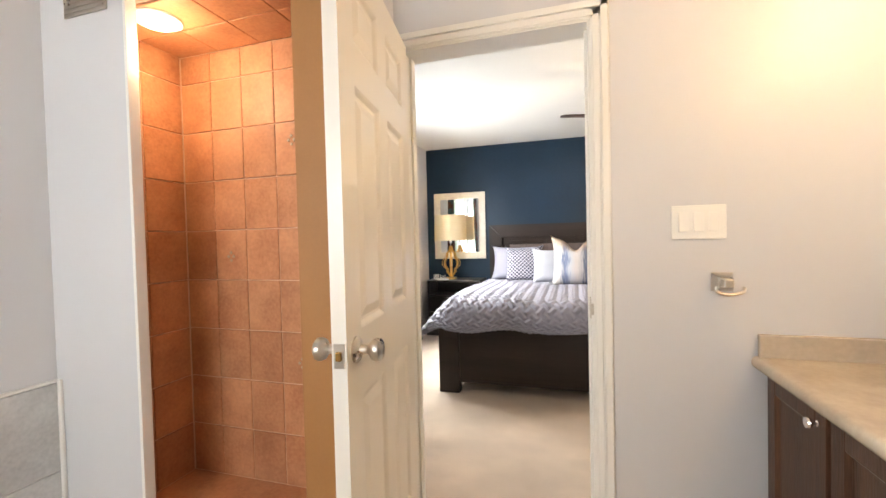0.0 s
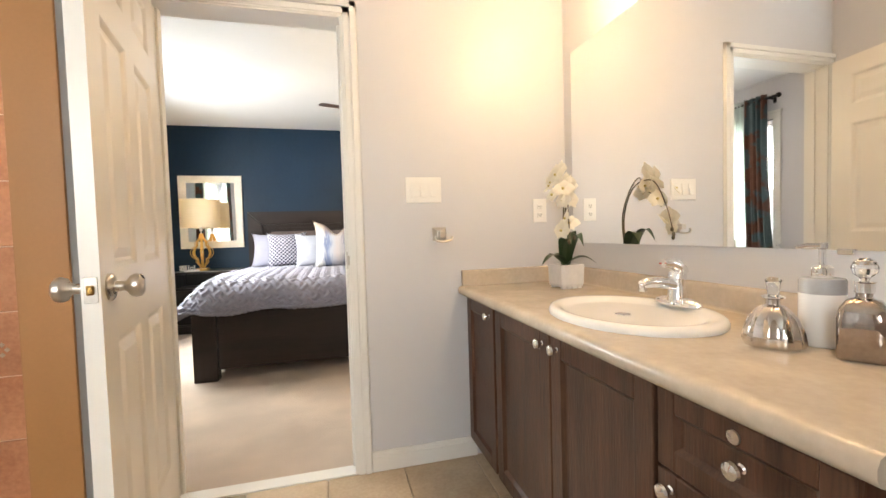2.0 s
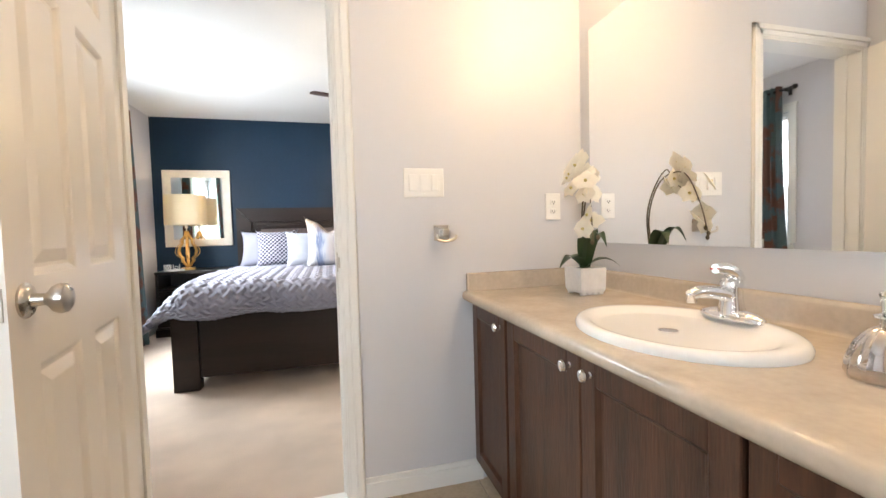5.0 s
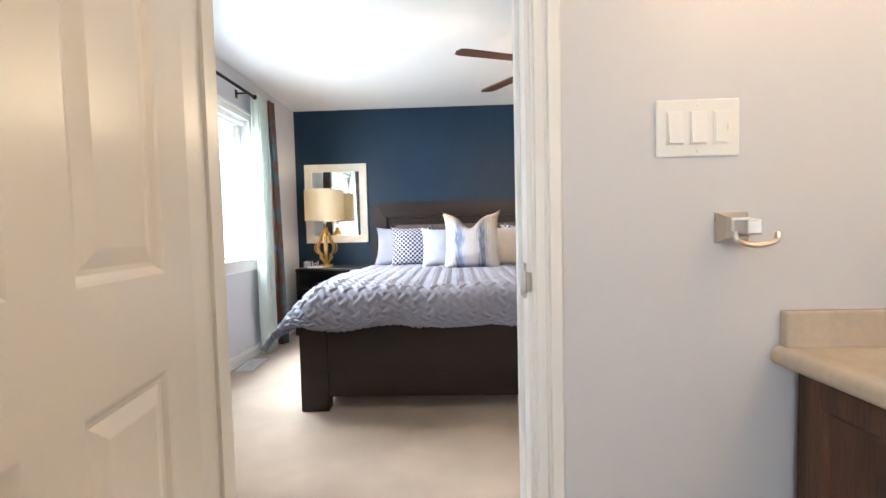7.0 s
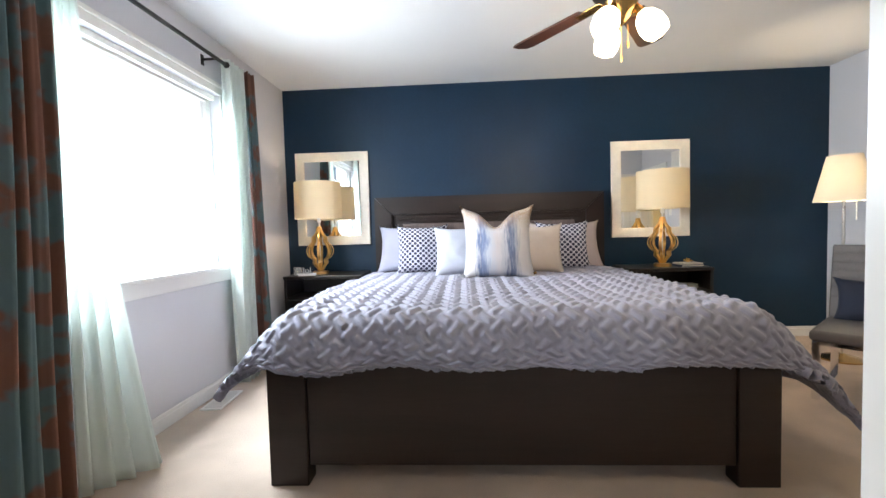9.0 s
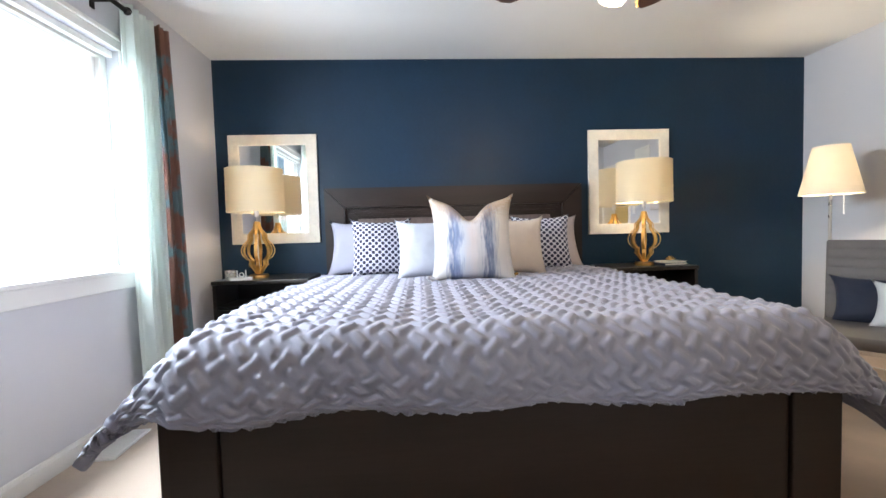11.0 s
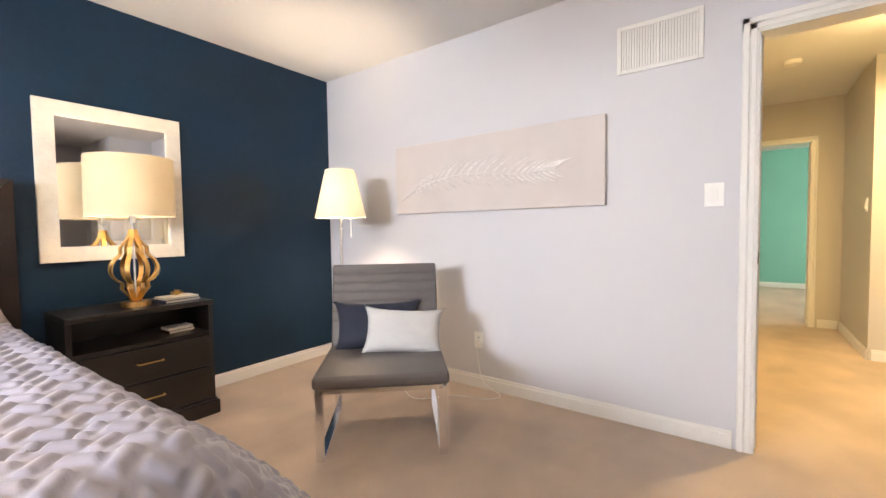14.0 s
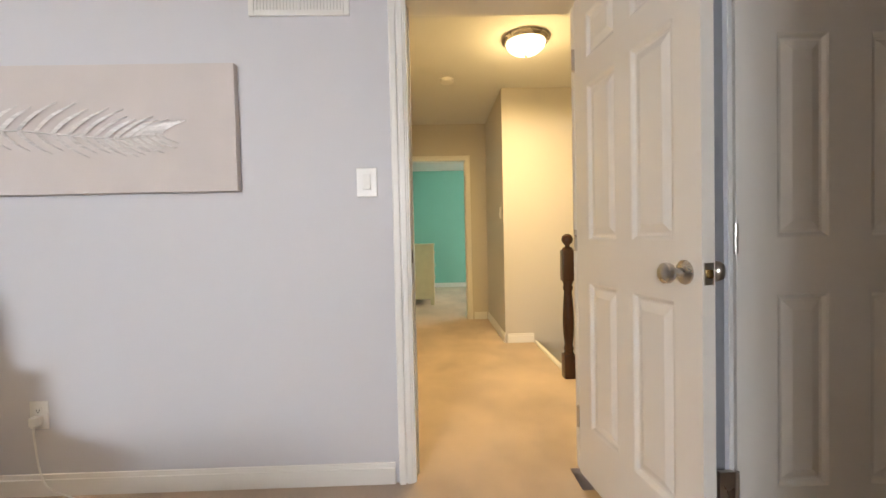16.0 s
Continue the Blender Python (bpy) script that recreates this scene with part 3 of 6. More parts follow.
casing("trim_bath_door", "x", -0.57, 0.160, 1.995, 1.66, -1)
casing("trim_bath_door_bedroom", "x", -0.57, 0.160, 1.995, 1.78, 1)
jamb("jamb_bath_door", "x", -0.57, 0.165, 2.0, 1.655, 1.785)
casing("trim_hall_door", "y", 1.66, 2.395, 2.005, 3.22, -1)
casing("trim_hall_door_outside", "y", 1.66, 2.395, 2.005, 3.34, 1)
jamb("jamb_hall_door", "y", 1.655, 2.40, 2.01, 3.215, 3.345)
casing("trim_closet_door", "y", 0.675, 1.412, 2.005, 2.72, -1, right=False)
jamb("jamb_closet_door", "y", 0.67, 1.412, 2.01, 2.715, 2.845)
casing("trim_far_door", "y", 1.875, 2.575, 1.995, 6.70, -1, 0.055)
jamb("jamb_far_door", "y", 1.87, 2.58, 2.0, 6.695, 6.825)


# ---- windows ----
def window(name, axis, a, b, z0, z1, inner, outer, out, label, split=True):
    """Frame, mullion, panes and a sill in an opening from a to b."""
    w = structure(name, boxes(*[
        s if axis == "y" else (s[1], s[0], s[2], s[4], s[3], s[5], s[6])
        for s in ((outer, a, z0, outer + 0.05 * out, a + 0.05, z1, 0.003), (outer, b - 0.05, z0, outer + 0.05 * out, b, z1, 0.003),
                  (outer, a + 0.05, z0, outer + 0.05 * out, b - 0.05, z0 + 0.05, 0.003), (outer, a + 0.05, z1 - 0.05, outer + 0.05 * out, b - 0.05, z1, 0.003))]), M_TRIM, label, "window")
    mid = (a + b) / 2
    if split:
        s = (outer + 0.005 * out, mid - 0.02, z0 + 0.05, outer + 0.045 * out, mid + 0.02, z1 - 0.05, 0.003)
        part("mullion", boxes(s if axis == "y" else (s[1], s[0], s[2], s[4], s[3], s[5], s[6])), M_TRIM, w)
    for p0, p1 in ((a + 0.05, mid - 0.02), (mid + 0.02, b - 0.05)) if split else ((a + 0.05, b - 0.05),):
        s = (outer + 0.02 * out, p0, z0 + 0.05, outer + 0.025 * out, p1, z1 - 0.05)
        pane = part("pane", boxes(s if axis == "y" else (s[1], s[0], s[2], s[4], s[3], s[5])), M_GLASS, w, "clear glass")
        pane.visible_shadow = False
    return w


win = window("window_1", "y", 2.90, 4.42, 0.84, 2.06, -1.80, -1.915, 1, "white framed window with bright overcast daylight behind", False)
bm = boxes((-1.86, 2.86, 0.835, -1.765, 4.46, 0.86, 0.006), (-1.80, 2.84, 0.755, -1.785, 4.48, 0.835, 0.004))
part("window_sill", bm, M_TRIM, win)
part("blind_head_rail", boxes((-1.855, 2.905, 2.022, -1.825, 4.415, 2.056, 0.003)), M_TRIM, win, "slim white blind rail")
part("blind_bottom_rail", boxes((-1.850, 2.910, 0.866, -1.835, 4.41, 0.880, 0.002)), M_TRIM, win, "slim white blind rail")
bm = boxes((-1.80, 2.83, 0.86, -1.784, 2.90, 2.06, 0.003), (-1.80, 4.42, 0.86, -1.784, 4.49, 2.06, 0.003), (-1.80, 2.83, 2.06, -1.784, 4.49, 2.13, 0.003), (-1.80, 2.82, 2.11, -1.775, 4.50, 2.135, 0.003))
part("window_casing", bm, M_TRIM, win)
window("window_2", "x", -1.5, -0.3, 1.0, 2.0, -1.30, -1.415, 1, "white framed bathroom window")
# Unseen window, put in as a source for the teal room's fill lamp.
window("added_window", "x", 8.0, 9.2, 0.9, 2.05, -0.48, -0.595, 1, "unseen white framed window added to light the teal room")
M_OUT = glow("bright_overcast_haze", (0.95, 0.98, 1.0), 1.8)
structure("backdrop_bedroom", boxes((-3.6, 0.5, -1.5, -3.55, 8.5, 5.5)), M_OUT, "plain bright overcast sky outside", "backdrop")
structure("backdrop_bath", boxes((-4, -3.4, -1.5, 2.5, -3.35, 5.5)), M_OUT, "plain bright overcast sky outside", "backdrop")


# ---- doors ----
def knob_set(parent, x, z, y0, y1):
    """Rosette, neck and round knob on both faces of a leaf."""
    for y, s in ((y0, -1), (y1, 1)):
        m = pose(x, y, z, 90 if s < 0 else -90)
        k = part("door_knob", lathe(bmesh.new(), [(0.0, 0), (0.033, 0.0), (0.033, 0.004), (0.028, 0.009), (0.013, 0.012), (0.011, 0.030), (0.016, 0.036), (0.025, 0.042), (0.029, 0.052), (0.027, 0.062), (0.018, 0.068), (0.0, 0.070)], 28), M_NICKEL, parent, "brushed nickel knob", True, m)
        k.name = "door_knob"


def six_panel_door(name, m, width, label, knob_at=None, latch=True, st=0.105, mu=0.095):
    """A moulded six-panel door leaf; local x runs from hinge to latch, y is its thickness."""
    t, top = 0.036, 1.985
    zs = [(0.24, 0.83), (1.0, 1.61), (1.715, 1.885)]
    pw = (width - 2 * st - mu) / 2
    cols = [(st, st + pw), (st + pw + mu, width - st)]
    bm = bmesh.new()
    h = t / 2
    for x0, x1 in ((0, st), (st + pw, st + pw + mu), (width - st, width)):
        box(bm, x0, -h, 0.012, x1, h, top)
    for z0, z1 in ((0.012, 0.24), (0.83, 1.0), (1.61, 1.715), (1.885, top)):
        for x0, x1 in cols:
            box(bm, x0, -h, z0, x1, h, z1)
    d = part(name, bm, M_DOOR)
    d.matrix_basis = m
    tagged(d, label, "door", kind="structure")
    for x0, x1 in cols:
        for z0, z1 in zs:
            bm = bmesh.new()
            for s in (-1, 1):
                loops = []
                for inset, y in ((0.0, h), (0.006, h - 0.003), (0.014, h - 0.010), (0.022, h - 0.011), (0.046, h - 0.003), (0.050, h - 0.002)):
                    loops.append([bm.verts.new((x, s * y, z)) for x, z in ((x0 + inset, z0 + inset), (x1 - inset, z0 + inset), (x1 - inset, z1 - inset), (x0 + inset, z1 - inset))])
                for a, b in zip(loops, loops[1:]):
                    for k in range(4):
                        bm.faces.new((a[k], a[(k + 1) % 4], b[(k + 1) % 4], b[k]))
                bm.faces.new(loops[-1])
            part("panel", bm, M_DOOR, d)
    if knob_at:
        knob_set(d, knob_at[0], knob_at[1], -h, h)
    if latch:
        part("latch_plate", boxes((width - 0.001, -0.013, knob_at[1] - 0.029, width + 0.0025, 0.013, knob_at[1] + 0.029, 0.001)), M_NICKEL, d, "steel latch plate")
        part("latch_bolt", boxes((width, -0.007, knob_at[1] - 0.011, width + 0.010, 0.007, knob_at[1] + 0.011, 0.003)), M_BRASS, d)
    for z in (0.25, 1.0, 1.75):
        bm = lathe(bmesh.new(), [(0.007, z - 0.045), (0.007, z + 0.045)], 10, (-0.004, -h - 0.004, 0))
        box(bm, -0.003, -h, z - 0.045, 0.0, h - 0.004, z + 0.045)
        part("hinge", bm, M_NICKEL, d)
    return d


def leaf_pose(hx, hy, lx, ly):
    return pose(hx, hy, 0.0, 0, 0, math.degrees(math.atan2(ly - hy, lx - hx)))


six_panel_door("door_1", leaf_pose(-0.548, 1.612, -0.425, 0.878), 0.735, "open cream-white six-panel bathroom door with nickel knobs", (0.675, 0.958))
six_panel_door("door_2", leaf_pose(3.235, 1.672, 2.533, 1.600), 0.71, "open white six-panel door to the hall", (0.648, 0.915))
six_panel_door("door_3", leaf_pose(2.737, 1.388, 2.737, 0.655), 0.70, "closed white six-panel closet door", None, False, 0.125, 0.13)
bm = boxes((2.704, 1.405, 0.215, 2.7195, 1.452, 0.30, 0.002))
structure("closet_hinge_plate", bm, M_NICKEL, "steel hinge leaf on the closet casing", "hinge")
bm = boxes((0.1475, 1.672, 0.915, 0.1525, 1.715, 0.99, 0.001), (0.1475, 1.650, 0.930, 0.1515, 1.674, 0.975, 0.0015), (0.1505, 1.646, 0.932, 0.160, 1.651, 0.973, 0.002), (0.1465, 1.684, 0.940, 0.1480, 1.704, 0.966, 0.0004))
structure("strike_plate", bm, M_NICKEL, "steel strike plate on the bathroom jamb", "strike plate")
bm = boxes((3.24, 2.383, 0.92, 3.285, 2.3875, 0.98, 0.001))
structure("strike_plate_hall", bm, M_NICKEL, "steel strike plate on the hall jamb", "strike plate")


# ---- switches and outlets ----
def wall_plate(name, m, w, h, gangs, label, category, outlet=False):
    """A plate facing local -y; rockers or sockets on it."""
    t = thing(name, m, label, category)
    part("plate", boxes((-w / 2, -0.006, -h / 2, w / 2, 0, h / 2, 0.003)), M_PLASTIC, t)
    for g in range(gangs):
        x = (g - (gangs - 1) / 2) * 0.046
        if outlet:
            for z in (-0.020, 0.020):
                s = part("socket", boxes((x - 0.014, -0.0085, z - 0.012, x + 0.014, -0.004, z + 0.012, 0.003)), M_PLASTIC, t)
                part("slots", boxes((x - 0.007, -0.0095, z - 0.003, x - 0.005, -0.007, z + 0.005), (x + 0.005, -0.0095, z - 0.003, x + 0.007, -0.007, z + 0.005), (x - 0.002, -0.0095, z - 0.009, x + 0.002, -0.007, z - 0.005)), M_DARKGAP, s)
        else:
            bm = boxes((x - 0.0165, -0.008, -0.033, x + 0.0165, -0.004, 0.033, 0.001))
            fr = part("rocker_frame", bm, M_PLASTIC, t)
            bm = bmesh.new()
            vs = [bm.verts.new(p) for p in ((x - 0.0145, -0.009, 0.031), (x + 0.0145, -0.009, 0.031), (x + 0.0145, -0.0155, -0.031), (x - 0.0145, -0.0155, -0.031), (x - 0.0145, -0.006, 0.031), (x + 0.0145, -0.006, 0.031), (x + 0.0145, -0.006, -0.031), (x - 0.0145, -0.006, -0.031))]
            for q in ((0, 1, 2, 3), (4, 7, 6, 5), (0, 4, 5, 1), (1, 5, 6, 2), (2, 6, 7, 3), (3, 7, 4, 0)):
                bm.faces.new([vs[k] for k in q])
            if gangs == 3 and g == 2:
                bm.free()
                bm = boxes((x - 0.013, -0.0095, -0.030, x + 0.009, -0.006, 0.030, 0.001), (x + 0.010, -0.0105, -0.006, x + 0.014, -0.006, 0.008, 0.001))
            part("rocker" if gangs < 3 or g < 2 else "dimmer_paddle", bm, M_PLASTIC, fr)
    for z in (-h / 2 + 0.012, h / 2 - 0.012) if not outlet else (0,):
        part("screw", lathe(bmesh.new(), [(0.003, 0), (0.0025, 0.0012), (0, 0.0014)], 10, (0, -0.006, z), pose(0, 0, 0, 90)), M_PLASTIC, t)
    return t


wall_plate("light_switch", pose(0.498, 1.66, 1.257), 0.165, 0.115, 3, "white triple rocker switch on the bathroom wall", "light switch")
wall_plate("wall_outlet", pose(1.075, 1.66, 1.155), 0.072, 0.115, 1, "white double outlet above the vanity", "outlet", True)
wall_plate("light_switch", pose(3.22, 2.563, 1.258, 0, 0, -90), 0.085, 0.118, 1, "white rocker switch beside the hall door", "light switch")
wall_plate("wall_outlet", pose(3.22, 3.925, 0.335, 0, 0, -90), 0.075, 0.115, 1, "white outlet with a lamp cord plugged in", "outlet", True)
wall_plate("light_switch", pose(5.64, 1.62, 1.264, 0, 0, 180), 0.07, 0.115, 1, "white switch on the hall wall", "light switch")


# ---- bathroom ----
def towel_hook():
    t = thing("robe_hook", pose(0.565, 1.66, 1.055) @ Matrix.Scale(1.2, 4), "brushed nickel robe hook on the bathroom wall", "hook")
    bm = bmesh.new()
    loops = []
    for hw, y in ((0.026, 0.0), (0.026, -0.006), (0.018, -0.020), (0.016, -0.030)):
        loops.append([bm.verts.new((sx * hw, y, sz * hw)) for sx, sz in ((-1, -1), (1, -1), (1, 1), (-1, 1))])
    for a, b in zip(loops, loops[1:]):
        for k in range(4):
            bm.faces.new((a[k], a[(k + 1) % 4], b[(k + 1) % 4], b[k]))
    bm.faces.new(loops[-1])
    part("wall_mount", bm, M_NICKEL, t)
    part("post", boxes((-0.012, -0.062, -0.012, 0.012, -0.026, 0.012, 0.003)), M_NICKEL, t)
    part("hook", tube(bmesh.new(), bez([(-0.032, -0.062, -0.006), (-0.028, -0.066, -0.022), (0, -0.068, -0.028), (0.028, -0.066, -0.022), (0.036, -0.060, -0.010)], 8), 0.0045), M_NICKEL, t, smooth=True)


towel_hook()


def shaker_front(parent, name, y0, y1, z0, z1, knob=None, rail=0.055):
    """A framed door or drawer front in the plane x = 0.68, facing -x."""
    x0, x1 = 0.680, 0.700
    bm = bmesh.new()
    loops = []
    for i, x in ((0.0, x0 + 0.002), (0.008, x0 + 0.010), (0.014, x0 + 0.011)):
        a0, a1, b0, b1 = y0 + rail + i, y1 - rail - i, z0 + rail + i, z1 - rail - i
        loops.append([bm.verts.new((x, *q)) for q in ((a0, b0), (a1, b0), (a1, b1), (a0, b1))])
    for a, b in zip(loops, loops[1:]):
        for k in range(4):
            bm.faces.new((a[k], a[(k + 1) % 4], b[(k + 1) % 4], b[k]))
    bm.faces.new(loops[-1])
    d = part(name, bm, M_OAK, parent)
    for nm, a0, a1, b0, b1 in (("stile", y0, y0 + rail, z0, z1), ("stile", y1 - rail, y1, z0, z1), ("rail", y0 + rail, y1 - rail, z0, z0 + rail), ("rail", y0 + rail, y1 - rail, z1 - rail, z1)):
        part(nm, boxes((x0, a0, b0, x1, a1, b1, 0.002, 1)), M_OAK, d)
    if knob:
        part("knob", lathe(bmesh.new(), [(0.008, 0), (0.008, 0.004), (0.005, 0.007), (0.005, 0.014), (0.013, 0.018), (0.015, 0.023), (0.013, 0.028), (0.006, 0.031), (0, 0.0315)], 20), M_CHROME, d, "chrome knob", True, pose(x0, knob[0], knob[1], 0, -90, 0))
    return d


def vanity():
    lab = "dark-stained oak vanity cabinet under the counter"
    for n, (a, b) in enumerate(((1.291, 1.655), (0.464, 1.289), (0.125, 0.462))):
        t = thing("vanity_cabinet", pose(0, 0, 0), (lab + " with one narrow door", lab + " with two doors", lab + " with drawers")[n], "cabinet", "vanity base cabinets")
        part("body", boxes((0.702, a, 0.10, 1.215, b, 0.768, 0.001, 1), (0.76, a + 0.001, 0.0, 1.215, b - 0.001, 0.10)), M_OAK, t)
        if n == 0:
            shaker_front(t, "door", a + 0.012, b - 0.03, 0.105, 0.762, (1.335, 0.727), 0.05)
        elif n == 1:
            m = 0.866
            shaker_front(t, "door", m + 0.003, b - 0.004, 0.105, 0.762, (0.905, 0.729))
            shaker_front(t, "door", a + 0.004, m - 0.003, 0.105, 0.762, (0.822, 0.731))
        else:
            d = shaker_front(t, "drawer_front", a + 0.02, b - 0.004, 0.612, 0.760, (0.285, 0.694), 0.040)
            part("lock", lathe(bmesh.new(), [(0.011, 0), (0.011, 0.003), (0.004, 0.0035), (0.004, 0.002), (0, 0.002)], 18), M_NICKEL, d, "steel keyhole", True, pose(0.680, 0.300, 0.735, 0, -90, 0))
            shaker_front(t, "drawer_front", a + 0.02, b - 0.004, 0.362, 0.606, (0.423, 0.578), 0.045)
            shaker_front(t, "drawer_front", a + 0.02, b - 0.004, 0.105, 0.356, (0.295, 0.24), 0.045)


vanity()


def countertop():
    y0, y1 = 0.108, 1.658
    prof = [(1.218, 0.770), (0.665, 0.770), (0.654, 0.774), (0.648, 0.784), (0.648, 0.796), (0.653, 0.806), (0.663, 0.8105), (0.69, 0.810), (1.185, 0.810)]
    for k in range(1, 6):
        a = math.pi / 2 * k / 6
        prof.append((1.185 + 0.012 * math.sin(a), 0.822 - 0.012 * math.cos(a)))
    prof += [(1.197, 0.872), (1.200, 0.880), (1.207, 0.884), (1.218, 0.884)]
    bm = bmesh.new()
    rows = [[bm.verts.new((x, y, z)) for x, z in prof] for y in (y0, y1)]
    n = len(prof)
    for k in range(n):
        bm.faces.new((rows[0][k], rows[0][(k + 1) % n], rows[1][(k + 1) % n], rows[1][k]))
    bm.faces.new(rows[0][::-1]), bm.faces.new(rows[1])
    top = part("countertop", bm, M_LAMINATE, smooth=True)
    tagged(top, "beige stone-patterned laminate countertop with a rounded front edge", "countertop")
    part("side_splash", boxes((0.665, 1.636, 0.808, 1.195, 1.659, 0.884, 0.004)), M_LAMINATE, top)


countertop()


def basin():
    """Oval drop-in basin with a raised rolled rim."""
    cx, cy, z = 0.905, 0.815, 0.810
    t = thing("sink_basin", pose(cx, cy, z), "white ceramic oval drop-in sink in the counter", "sink")
    ax, ay = 0.207, 0.262
    prof = [(1.0, 0.000), (1.005, 0.008), (0.985, 0.017), (0.95, 0.021), (0.88, 0.020), (0.82, 0.014), (0.78, 0.0085), (0.70, 0.0065), (0.5, 0.0035), (0.2, 0.0022), (0.0, 0.0020)]
    bm = bmesh.new()
    rows = [[bm.verts.new((ax * r * math.cos(2 * math.pi * k / 64) - (0.02 * (1 - r) if r < 0.85 else 0), ay * r * math.sin(2 * math.pi * k / 64), h)) for k in range(64)] for r, h in prof[:-1]]
    for a, b in zip(rows, rows[1:]):
        for k in range(64):
            bm.faces.new((a[k], a[(k + 1) % 64], b[(k + 1) % 64], b[k]))
    bm.faces.new(rows[-1])
    part("bowl", bm, M_CERAMIC, t, smooth=True)
    part("drain", lathe(bmesh.new(), [(0.022, 0.003), (0.022, 0.006), (0.012, 0.007), (0, 0.007)], 20, (-0.02, 0, 0)), M_CHROME, t, "chrome drain", True)


basin()


def faucet():
    t = thing("faucet", pose(1.075, 0.815, 0.828) , "polished chrome single-lever basin faucet", "faucet")
    bm = bmesh.new()
    rows = []
    for s, z in ((1.0, 0.0), (1.0, 0.008), (0.92, 0.014), (0.7, 0.020), (0.45, 0.024)):
        rows.append([bm.verts.new((0.030 * s * math.cos(2 * math.pi * k / 32), 0.085 * s * math.sin(2 * math.pi * k / 32), z)) for k in range(32)])
    for a, b in zip(rows, rows[1:]):
        for k in range(32):
            bm.faces.new((a[k], a[(k + 1) % 32], b[(k + 1) % 32], b[k]))
    bm.faces.new(rows[-1])
    part("base_plate", bm, M_CHROME, t, smooth=True)
    part("body", lathe(bmesh.new(), [(0.030, 0.01), (0.028, 0.03), (0.025, 0.055), (0.024, 0.075), (0.026, 0.09), (0.020, 0.10), (0, 0.102)], 24), M_CHROME, t, smooth=True)
    sp = bmesh.new()
    path = bez([(0.0, 0, 0.055), (-0.05, 0, 0.068), (-0.10, 0, 0.072), (-0.125, 0, 0.066)], 8)
    tube(sp, path, 0.018, 14, 0.75)
    part("spout", sp, M_CHROME, t, smooth=True)
    part("aerator", lathe(bmesh.new(), [(0.011, -0.014), (0.012, 0.006), (0.0, 0.008)], 16, (-0.122, 0, 0.062)), M_CHROME, t, smooth=True)
    lv = tube(bmesh.new(), bez([(0.014, 0, 0.095), (0.004, 0, 0.112), (-0.022, 0, 0.124), (-0.05, 0, 0.126)], 8), 0.021, 14, 0.55)
    h = part("lever", lv, M_CHROME, t, smooth=True)
    part("temperature_mark", boxes((-0.058, -0.003, 0.124, -0.0625, 0.003, 0.128)), glow("red_dot", (0.5, 0.02, 0.02), 0.0), h, "small red mark")


faucet()


